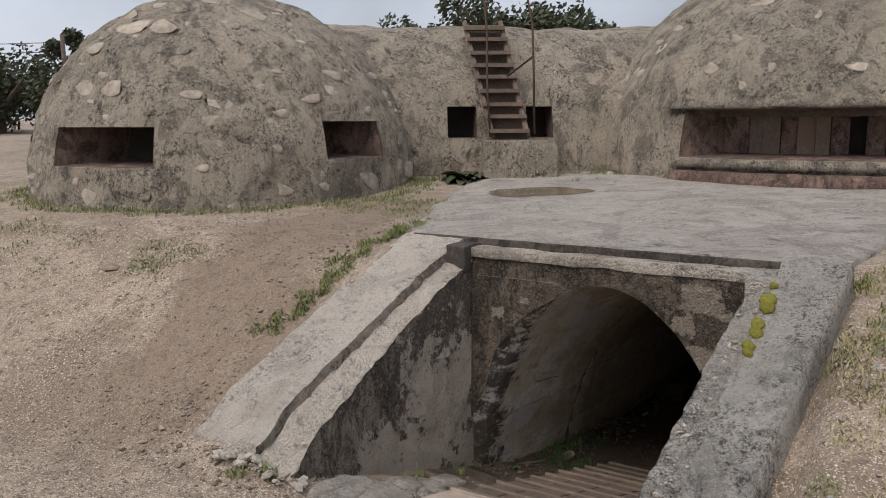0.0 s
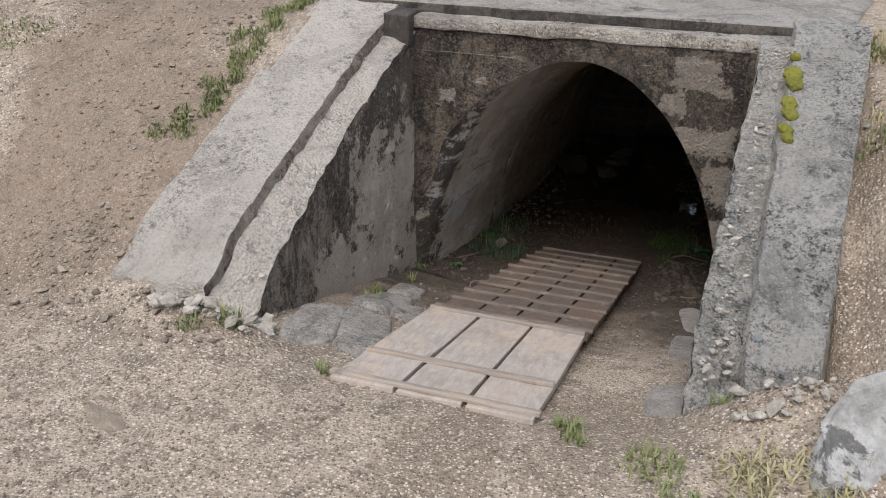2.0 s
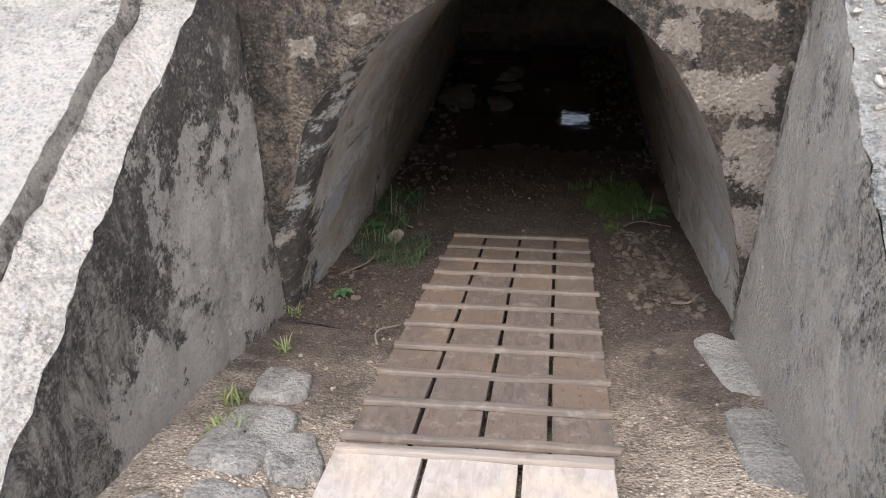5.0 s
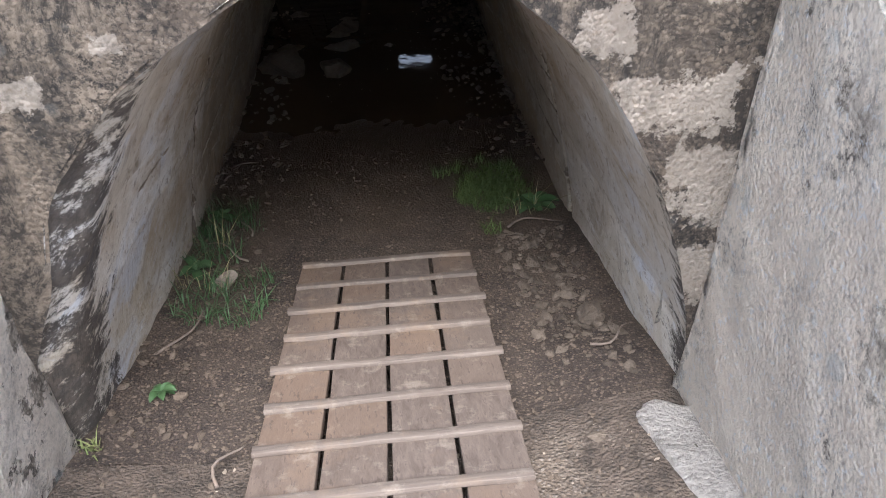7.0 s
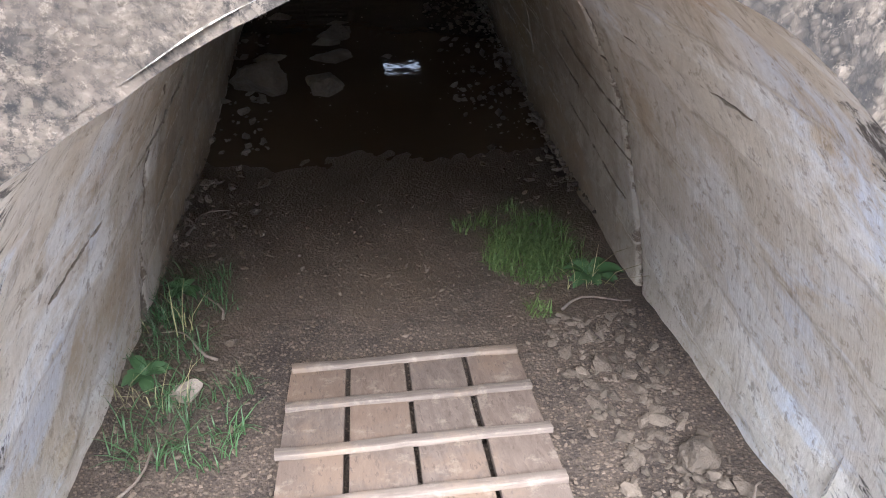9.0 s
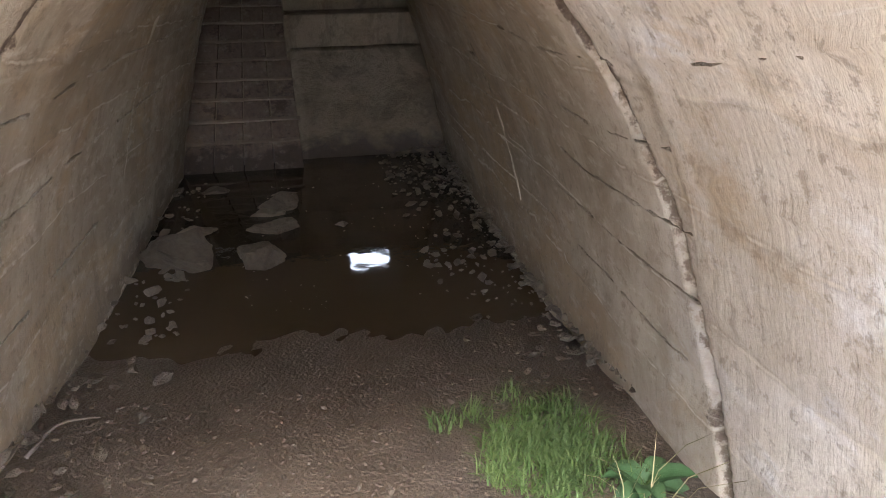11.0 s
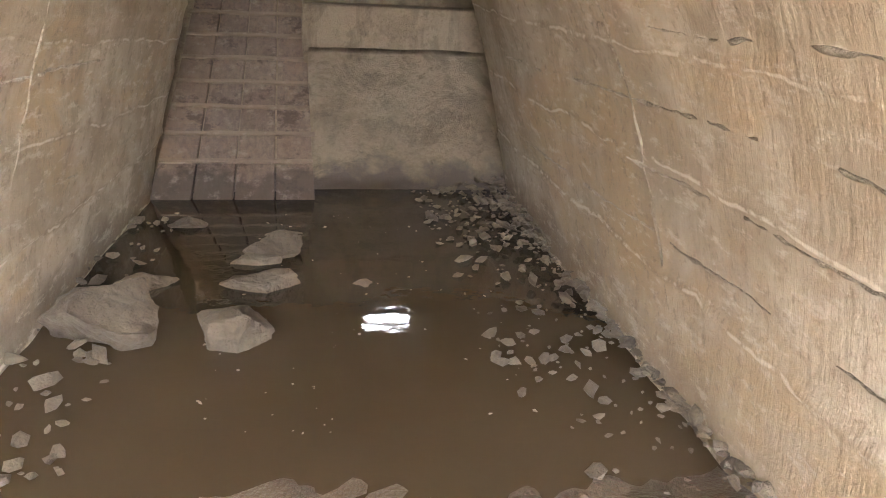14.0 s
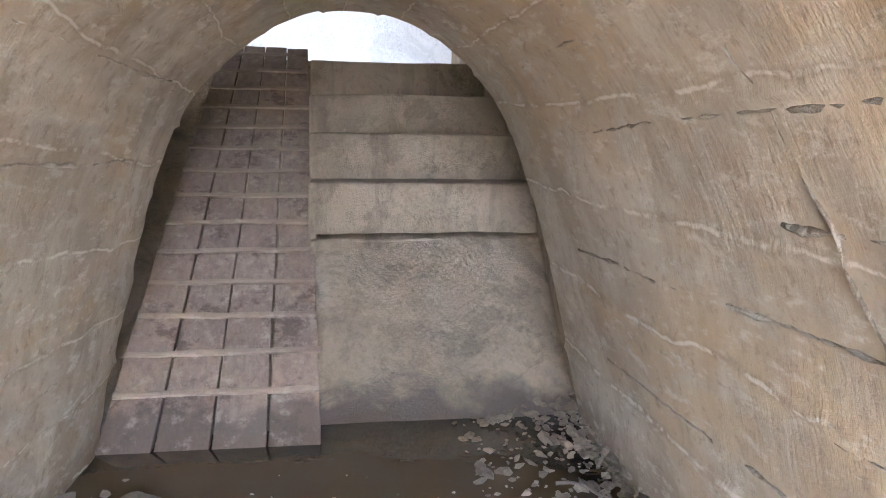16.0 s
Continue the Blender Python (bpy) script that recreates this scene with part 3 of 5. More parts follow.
def annulus(y, rect, material, name, label, lip):
    """A flat wall round the bore at y; rect is x0, x1, z0, z1."""
    x0, x1, z0, z1 = rect
    rows_ = []
    cx, w, h = bore(max(0, y))
    for a in ARC:
        p = vault_point(max(0, y), a, lip + flare(y, a))
        d = Vector((-math.cos(a), 0, math.sin(a)))
        ks = []
        if d.x > 1e-6:
            ks.append((x1 - p.x) / d.x)
        if d.x < -1e-6:
            ks.append((x0 - p.x) / d.x)
        if d.z > 1e-6:
            ks.append((z1 - p.z) / d.z)
        if d.z < -1e-6:
            ks.append((z0 - p.z) / d.z)
        q = p + d * max(0.02, min(ks))
        row = []
        for f in np.linspace(0, 1, 22):
            c = p.lerp(q, f)
            c.y = y
            wear = rough_at(c, 0.010, 2.2) + rough_at(c, 0.006, 9)
            c.y += wear.y * 1.5
            if f < 0.95:
                c += Vector((wear.x, 0, wear.z)) * (0.25 + 0.5 * min(1, f * 3))
            row.append(c)
        rows_.append(row)
    bm = sheet(rows_)
    return setting(mesh_object(name, bm, material), label, "wall")


make_vault()
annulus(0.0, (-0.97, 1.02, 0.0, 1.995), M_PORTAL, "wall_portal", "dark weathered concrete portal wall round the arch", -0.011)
annulus(4.83, (-0.75, 1.2, -0.3, 1.62), M_STEP, "wall_tunnel_end", "concrete wall round the tunnel's far arch", 0.014)


def make_floor():
    rows_ = []
    for y in np.arange(-0.06, 5.0, 0.03):
        cx = bore(y)[0]
        rows_.append([(cx + x, y, floor_height(cx + x, y) + 0.012 * noise.noise(Vector((x * 5, y * 5, 1))) + 0.006 * noise.noise(Vector((x * 17, y * 17, 2)))) for x in np.arange(-1.05, 1.06, 0.03)])
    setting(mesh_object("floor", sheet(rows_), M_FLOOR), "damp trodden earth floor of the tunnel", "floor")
    pool = sheet([[(x, y, 0.0) for x in np.linspace(-0.9, 1.2, 8)] for y in np.linspace(2.0, 5.0, 10)])
    setting(mesh_object("water", pool, M_WATER), "shallow murky brown puddle across the tunnel floor", "water")


make_floor()


# ---- portal: top ledge, slab, wing walls ----
def wear_slab(x, y):
    return 2.085 + 0.045 * max(0, y - 0.3) + 0.012 * noise.noise(Vector((x * 3, y * 3, 3)))


setting(mesh_object("portal_ledge", block(-0.97, 1.0, -0.010, 0.42, 1.965, 2.03, 0.006, 0.012, 16, 6), M_WINGR), "pale worn concrete ledge above the portal", "wall")


def make_slab():
    rows_ = []
    for y in np.arange(0.16, 4.4, 0.06):
        left = -1.62 - 0.40 * max(0, y - 0.2) + 0.12 * noise.noise(Vector((y * 1.5, 0, 5)))
        right = 1.42 + 0.25 * max(0, y - 0.5) + 0.10 * noise.noise(Vector((y * 2.5, 9, 5)))
        if y < 0.2:
            left, right = -1.5, 1.30
        row = [(left + 0.01, y, wear_slab(left, y) - 0.2)]
        for f in np.linspace(0, 1, 46):
            x = left + (right - left) * f
            edge = 0.03 * max(0, 1 - min(f, 1 - f) * 20)
            row.append((x, y + (0.012 * noise.noise(Vector((x * 6, 0, 0))) if y < 0.2 else 0), wear_slab(x, y) - edge))
        row.append((right - 0.01, y, wear_slab(right, y) - 0.2))
        rows_.append(row)
    rows_.insert(0, [(p[0], p[1] + 0.01, p[2] - 0.12) for p in rows_[0]])
    setting(mesh_object("pavement_slab", sheet(rows_), M_SLAB), "cracked grey concrete slab over the tunnel", "pavement")


make_slab()


setting(mesh_object("slab_edge", block(-1.48, 1.29, 0.146, 0.162, 1.99, 2.078, 0.004, 0.004, 20, 6), M_EDGE), "dark edge of the concrete slab", "pavement")


def wing_top(y, side):
    if side < 0:
        return 2.06 - 0.33 * max(0, 0.12 - y) - 0.07 * max(0, -0.35 - y) ** 0.9 * 1.6
    return 2.10 - 0.455 * max(0, -y)


def ledge_drop(y, side):
    """How far the lip of the inner ledge lies below the sloping top."""
    return 0.09 + 0.05 * min(1.4, max(0, -y)) if side < 0 else 0.085


def make_wing(side):
    """A sloping wing wall with a lower inner ledge; it draws in or out towards its foot."""
    y0, y1 = (-1.86, 0.30) if side < 0 else (-1.90, 0.22)
    root = thing("wing_wall", "sloping concrete wing wall, pale top and stained inner face", "wall", kind="structure")

    def edge(which, y):
        d = max(0, -y)
        if side < 0:
            return {"base": -0.90 - 0.10 * min(d, 1.0), "inner": -0.905 - 0.065 * min(1, d * 1.4) - 0.012 * d, "step": -1.04 - 0.068 * d, "outer": -1.53 - 0.045 * d, "toe": -1.58 - 0.055 * d}[which]
        return {"base": 0.94 - 0.07 * d, "inner": 0.95 - 0.09 * d, "step": 1.085 - 0.07 * d, "outer": 1.43 - 0.12 * d, "toe": 1.48 - 0.1 * d}[which]

    def strip(points, name, material, label="", crumble=0.005, until=y1):
        rows_ = []
        for y in np.arange(y0, until + 0.02, 0.03):
            y = float(y)
            row = []
            for a, b in zip(points, points[1:]):
                for f in np.linspace(0, 1, b[2], endpoint=b is points[-1]):
                    xa, xb = edge(a[0], y) + a[3], edge(b[0], y) + b[3]
                    za = wing_top(y, side) + (-ledge_drop(y, side) if a[1] == "ledge" else a[1]) if a[1] is not None else 0.0
                    zb = wing_top(y, side) + (-ledge_drop(y, side) if b[1] == "ledge" else b[1])
                    p = Vector((xa + (xb - xa) * f, y, za + (zb - za) * f))
                    end = smooth(y0 + 0.35, y0, y)
                    p += rough_at(p, 0.007 + 0.035 * end, 3.4) + rough_at(p, crumble, 12, 3)
                    p.z -= end * 0.06
                    row.append(p)
            rows_.append(row)
        first = [Vector((p.x, p.y - 0.03, 0.5)) for p in rows_[0]]
        last = [Vector((p.x, p.y + 0.03, 0.5)) for p in rows_[-1]]
        return part(name, sheet([first] + rows_ + [last]), material, root, label, True)

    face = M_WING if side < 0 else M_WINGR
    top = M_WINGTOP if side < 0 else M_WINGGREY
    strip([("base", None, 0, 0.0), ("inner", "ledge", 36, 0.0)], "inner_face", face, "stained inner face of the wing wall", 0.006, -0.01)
    root_drop = -0.062 if side < 0 else -0.08
    strip([("inner", "ledge", 0, 0.0), ("step", root_drop, 10, 0.0)], "ledge", top, "", 0.014)
    strip([("step", root_drop, 0, 0.0), ("step", 0.0, 7, side * 0.012)], "riser", M_RISER if side < 0 else M_WINGGREY, "dark worn riser above the ledge", 0.010)
    strip([("step", 0.0, 0, side * 0.012), ("outer", 0.01, 18, 0.0), ("toe", -0.6, 8, 0.0)], "sloping_top", top, "pale sloping top of the wing wall", 0.008)
    if side < 0:
        cap = block(-1.05, -0.90, -0.10, 0.2, 1.86, 2.052, 0.012, 0.008, 6, 8)
    else:
        cap = block(0.935, 1.09, -0.185, 0.2, 1.88, 2.035, 0.012, 0.008, 6, 8)
    part("ledge_cap", cap, M_EDGE if side < 0 else M_WINGGREY, root, "worn concrete block closing the head of the ledge", True)


make_wing(-1)
make_wing(1)


# ---- stairwell and chamber ----
def wall_box(name, x0, x1, y0, y1, z0, z1, material, label, category="wall"):
    return setting(mesh_object(name, block(x0, x1, y0, y1, z0, z1, 0.006, 0.006, 6), material), label, category)


wall_box("wall_stair_east", 1.09, 1.4, 4.81, 8.0, -0.4, 3.2, M_STEP, "ochre stained concrete wall of the stairwell")
wall_box("wall_stair_west", -1.0, -0.60, 4.81, 6.5, -0.4, 3.2, M_STEP, "concrete wall of the stairwell")
# Back wall: daylight and shade are painted as white below, dark above.
wall_box("wall_chamber_back", -1.5, 1.4, 8.004, 8.15, 0.9, 1.83, M_WHITE, "whitewashed lower wall of the upper chamber, bright for its daylight")
wall_box("wall_chamber_back_west", -1.5, 0.66, 8.004, 8.15, 1.834, 3.2, M_SHADETONE, "upper wall beside the loophole, painted dark for shade")
wall_box("wall_chamber_back_east", 1.09, 1.4, 8.004, 8.15, 1.834, 3.2, M_SHADETONE, "upper wall beside the loophole, painted dark for shade")
# Lintel lighter than the wall: the slot's light on it is painted in.
wall_box("wall_chamber_lintel", 0.664, 1.086, 8.004, 8.15, 2.17, 2.44, M_SLAB, "grey stepped lintel over the loophole")
wall_box("wall_chamber_sill", 0.664, 1.086, 8.004, 8.15, 1.834, 1.97, M_SHADETONE, "sill of the loophole, painted dark for shade")
wall_box("wall_chamber_head", 0.664, 1.086, 8.004, 8.15, 2.444, 3.2, M_SHADETONE, "wall above the loophole lintel, painted dark for shade")
wall_box("wall_chamber_front", -1.5, -1.004, 6.3, 6.5, 0.9, 3.2, M_STEP, "inner wall of the upper chamber")
# Two unseen walls, added to keep stray light out of the stairwell.
wall_box("wall_block_west", -1.66, -1.504, 5.7, 8.15, -0.4, 3.2, M_STEP, "unseen side wall added to keep light out of the chamber")
wall_box("wall_block_head", -0.60, 1.09, 4.845, 4.96, 1.56, 3.2, M_STEP, "unseen wall added over the far arch to block light")
wall_box("floor_landing", 0.136, 1.09, 6.98, 8.0, 1.2, 1.37, M_STEP, "concrete landing at the top of the steps", "floor")
wall_box("floor_landing_west", -1.5, 0.13, 7.02, 8.0, 1.2, 1.40, M_STEP, "concrete landing at the head of the wooden ramp", "floor")
# Unseen ceiling strip, added to close a light leak.
setting(mesh_object("ceiling_block_west", block(-1.5, -1.154, 5.7, 8.15, 3.204, 3.35, 0.006, 0.004, 4), M_SHADETONE), "unseen dark ceiling strip added to block light", "ceiling")
setting(mesh_object("ceiling", block(-1.15, 1.4, 4.86, 8.15, 3.204, 3.35, 0.006, 0.004, 4), M_SHADETONE), "dark concrete ceiling over the stairwell", "ceiling")


def wedge(x0, x1, y0, y1, height):
    rows_ = []
    for y in np.linspace(y0, y1, 24):
        row = [(x0, y, -0.3)]
        for x in np.linspace(x0, x1, 16):
            p = Vector((x, y, height(y)))
            row.append(p + rough_at(p, 0.008, 5) + rough_at(p, 0.004, 18, 2))
        row.append((x1, y, -0.3))
        rows_.append(row)
    rows_.insert(0, [(p[0], p[1] - 0.015, -0.3) for p in rows_[0]])
    rows_.append([(p[0], p[1], -0.3) for p in rows_[-1]])
    return sheet(rows_)


def make_steps():
    root = thing("concrete_steps", "worn concrete ramp and steps rising from the puddle", "steps", kind="structure")
    bm = wedge(0.15, 1.16, 4.96, 5.60, lambda y: 0.005 + 0.572 * (y - 4.985) / 0.60)
    part("sloping_base", bm, M_STEP, root, "rough sloping concrete with a damp dark foot", True)
    for y, z in ((5.62, 0.80), (5.86, 1.0), (6.16, 1.18), (6.80, 1.385)):
        part("step", block(0.12, 1.10, y, y + 0.7 if z < 1.3 else 6.98, z - 0.5, z, 0.012, 0.006, 6, 4), M_STEP, root, "", True)
    bm = wedge(-0.60, 0.115, 4.83, 6.98, lambda y: -0.09 + 0.667 * (y - 4.80))
    part("bed_under_ramp", bm, M_STEP, root, "", True)
    part("tread", block(0.124, 1.10, 5.57, 5.75, 0.1, 0.57, 0.01, 0.006, 6, 4), M_STEP, root, "", True)


make_steps()
# Added lamp in the closed chamber; it stands in for unseen daylight.
chamber_fill = new("chamber_fill_lamp", bpy.data.lights.new("chamber_fill_lamp", "AREA"))
chamber_fill.data.shape, chamber_fill.data.size, chamber_fill.data.size_y = "RECTANGLE", 1.2, 1.3
chamber_fill.data.energy, chamber_fill.data.color = 0.10, (0.95, 0.98, 1.0)
chamber_fill.data.spread = radians(50)
chamber_fill.matrix_world = look((-1.42, 7.1, 2.0), (0.05, 8.0, 1.5))


# ---- boarded ramps ----
def boarded_ramp(name, label, start, end, at_start, at_end, columns, pitch, mats, first=0.0, stick=0.0135, gap=0.009):
    """Long planks with cross battens nailed over them; start and end are (y, z), at_start and at_end the edges in x."""
    root = thing(name, label, "boardwalk")
    run = math.hypot(end[0] - start[0], end[1] - start[1])
    slope = math.atan2(end[1] - start[1], end[0] - start[0])
    rng = random.Random(len(name))
    root.matrix_basis = Matrix.Translation((0, start[0], start[1])) @ Matrix.Rotation(slope, 4, "X")

    def across(u, y):
        f = y / run
        a, b = at_start[0] + (at_end[0] - at_start[0]) * f, at_start[1] + (at_end[1] - at_start[1]) * f
        return a + (b - a) * u

    for c in range(columns):
        bm = block(c / columns + gap, (c + 1) / columns - gap, rng.uniform(-0.02, 0.01), run + rng.uniform(-0.012, 0.012), -0.03, 0, 0.004, 0.0, 14)
        sag = rng.uniform(-0.004, 0.003)
        for v in bm.verts:
            v.co.x = across(v.co.x, v.co.y)
            v.co += rough_at(v.co + Vector((c * 3, 0, 0)), 0.0035, 3)
            v.co.z += sag
        part("plank", bm, mats[0], root)
    s, k = first, 0
    while s < run - 0.01:
        over, skew = rng.uniform(-0.01, 0.012), rng.uniform(-0.006, 0.006)
        bm = block(0, 1, s - stick * 1.3, s + stick * 1.3, -0.002, stick * rng.uniform(1.0, 1.3), 0.002, 0, 10)
        for v in bm.verts:
            f = v.co.x
            v.co.x = across(f, s) + over * (2 * f - 1)
            v.co.y += skew * (f - 0.5) + 0.006 * noise.noise(Vector((f * 3, s * 5, 1)))
            v.co += rough_at(v.co, 0.0035, 14, 2)
        part("batten", bm, mats[1], root, "", True)
        s += pitch[k] if isinstance(pitch, tuple) else pitch * rng.uniform(0.98, 1.02)
        k += 1
    return root


boarded_ramp("boardwalk", "weathered grey-brown plank ramp with cross battens down to the arch", (-1.06, 0.805), (1.16, 0.165), (-0.42, 0.365), (-0.277, 0.474), 4, 0.221, (M_PLANK, M_BATTEN), 0.062)
boarded_ramp("board_panel", "worn three-plank panel at the head of the ramp", (-2.08, 1.055), (-1.05, 0.81), (-0.486, 0.315), (-0.43, 0.355), 3, (0.29, 0.71, 9), (M_PANEL, M_PALELATH), 0.03)
boarded_ramp("wooden_ramp", "damp brown plank ramp rising out of the puddle", (4.79, -0.005), (7.0, 1.468), (-0.545, 0.166), (-0.365, 0.108), 4, 0.180, (M_PLANK2, M_LATH), 0.234, 0.009, 0.006)


# ---- domes ----
def dome(name, label, centre, base, height, windows, material, seed, power=2.4, span=(-180, 180)):
    """A masonry dome; windows are (angle0, angle1, z0, z1, depth)."""
    cx, cy, R = centre
    angles = sorted(set(np.round(np.concatenate([np.linspace(span[0], span[1], 121)] + [[w[0], w[1]] for w in windows]), 3)))
    zs = sorted(set(np.round(np.concatenate([base + height * np.sin(np.linspace(0, math.pi / 2, 40)) - 0.001, [base - 0.5]] + [[w[2], w[3]] for w in windows]), 3)))

    def at(a, z, inset=0.0, rough=True):
        t = min(1, max(0, (z - base) / height))
        r = R * (1 - t ** power) ** (1 / 2.0) - inset
        p = Vector((cx + r * math.sin(radians(a)), cy - r * math.cos(radians(a)), z))
        if rough:
            w = rough_at(p + Vector((seed, 0, 0)), 0.05, 0.8) + rough_at(p, 0.022, 3.2) + 0.05 * abs(noise.noise(p * 2.6)) * (p - Vector((cx, cy, z - 1))).normalized()
            edge = min([1.0] + [max(abs(a - min(max(a, q[0]), q[1])) * 0.25, abs(z - min(max(z, q[2]), q[3])) * 10) for q in windows])
            p += w * float(edge)
        return p

    root = thing(name, label, "bunker", kind="structure")
    bm = bmesh.new()
    grid = [[bm.verts.new(at(a, z)) for a in angles] for z in zs]
    for i in range(len(zs) - 1):
        for j in range(len(angles) - 1):
            za, aa = (zs[i] + zs[i + 1]) / 2, (angles[j] + angles[j + 1]) / 2
            if any(w[0] < aa < w[1] and w[2] < za < w[3] for w in windows):
                continue
            bm.faces.new((grid[i][j], grid[i][j + 1], grid[i + 1][j + 1], grid[i + 1][j]))
    part("masonry_shell", bm, material, root, "", True)
    for w in windows:
        depth = w[4]
        if depth is None:
            continue
        win = new("embrasure")
        win.parent = root
        al = [a for a in angles if w[0] <= a <= w[1]]
        ring = [(a, w[2]) for a in al] + [(a, w[3]) for a in al[::-1]]
        bm = bmesh.new()
        outer = [bm.verts.new(at(a, z, 0, False)) for a, z in ring]
        mid_a = (w[0] + w[1]) / 2
        inner = [bm.verts.new(at(mid_a + (a - mid_a) * 0.86, w[2] + 0.04 + (z - w[2]) * 0.86, depth, False)) for a, z in ring]
        for k in range(len(ring)):
            bm.faces.new((outer[k], outer[(k + 1) % len(ring)], inner[(k + 1) % len(ring)], inner[k]))
        part("reveal", bm, M_REDBRICK, win, "reddish brick reveal")
        # A near-black sheet stands in for the shade of the room behind.
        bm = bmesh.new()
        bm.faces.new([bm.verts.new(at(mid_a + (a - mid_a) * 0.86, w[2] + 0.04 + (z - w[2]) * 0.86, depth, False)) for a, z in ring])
        part("shade_back", bm, M_DARKROOM, win, "near-black sheet standing in for the unlit room")
    return root, at


dome_l, at_l = dome("dome_bunker", "low domed bunker of lichened rubble masonry with slot windows", DOME_L, 2.0, 2.32, [(-6.5, 27.0, 2.47, 2.85, 0.75), (72.5, 95, 2.52, 2.90, 0.75)], M_DOME, 1)
dome_r, at_r = dome("large_bunker", "large pale domed bunker with one wide slot", DOME_R, 2.05, 3.0, [(-26, 30, 2.50, 3.01, 0.62), (168, 178, 2.8, 3.4, None)], M_DOME, 7)


def make_link():
    """The low vaulted block between the domes."""
    o, u, n = Vector((-3.47, 3.77, 0)), Vector((0.796, 0.605, 0)), Vector((-0.605, 0.796, 0))
    prof = ((0, 1.9), (0.03, 2.5), (0.06, 2.69), (0.10, 2.86), (0.16, 3.08), (0.26, 3.36), (0.42, 3.6), (0.66, 3.88), (1.0, 4.08), (1.5, 4.2), (2.4, 4.24), (4.0, 4.2))
    fine = []
    for (a, za), (b, zb) in zip(prof, prof[1:]):
        for f in (0, 0.33, 0.66):
            fine.append((a + (b - a) * f, za + (zb - za) * f))
    wins = ((0.09, 0.46, 2.69, 3.08), (1.09, 1.43, 2.69, 3.08))
    us = sorted(set(list(np.round(np.arange(-2.2, 3.6, 0.1), 3)) + [w for q in wins for w in q[:2]]))
    root = thing("link_block", "low rounded concrete block with two small windows", "bunker", kind="structure")

    def at(s, b, z):
        p = o + u * s + n * b
        p.z = z
        edge = min([1.0] + [max(abs(s - min(max(s, q[0]), q[1])) * 8, abs(z - min(max(z, q[2]), q[3])) * 8) for q in wins])
        return p + (rough_at(p, 0.05, 0.8) + rough_at(p, 0.02, 3.5)) * float(edge)

    bm = bmesh.new()
    grid = [[bm.verts.new(at(s, b, z)) for s in us] for b, z in fine]
    for i in range(len(fine) - 1):
        for j in range(len(us) - 1):
            z, s = (fine[i][1] + fine[i + 1][1]) / 2, (us[j] + us[j + 1]) / 2
            if any(q[0] < s < q[1] and q[2] < z < q[3] for q in wins):
                continue
            bm.faces.new((grid[i][j], grid[i][j + 1], grid[i + 1][j + 1], grid[i + 1][j]))
    part("concrete_shell", bm, M_DOME, root, "", True)
    for q in wins:
        win = new("window_recess")
        win.parent = root
        bm = bmesh.new()
        ring = ((q[0], q[2]), (q[1], q[2]), (q[1], q[3]), (q[0], q[3]))

        def deep(s, z, d):
            p = o + u * s + n * d
            p.z = z
            return p

        a = [bm.verts.new(at(s, 0.06 if z < 2.8 else 0.16, z)) for s, z in ring]
        b = [bm.verts.new(deep(s, z, 0.6)) for s, z in ring]
        for k in range(4):
            bm.faces.new((a[k], a[(k + 1) % 4], b[(k + 1) % 4], b[k]))
        part("reveal", bm, M_REDBRICK, win)
        # Closed by a near-black face in place of the room's shade.
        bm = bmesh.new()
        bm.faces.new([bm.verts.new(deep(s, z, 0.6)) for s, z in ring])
        part("shade_back", bm, M_DARKROOM, win)
    return o, u, n


LINK = make_link()


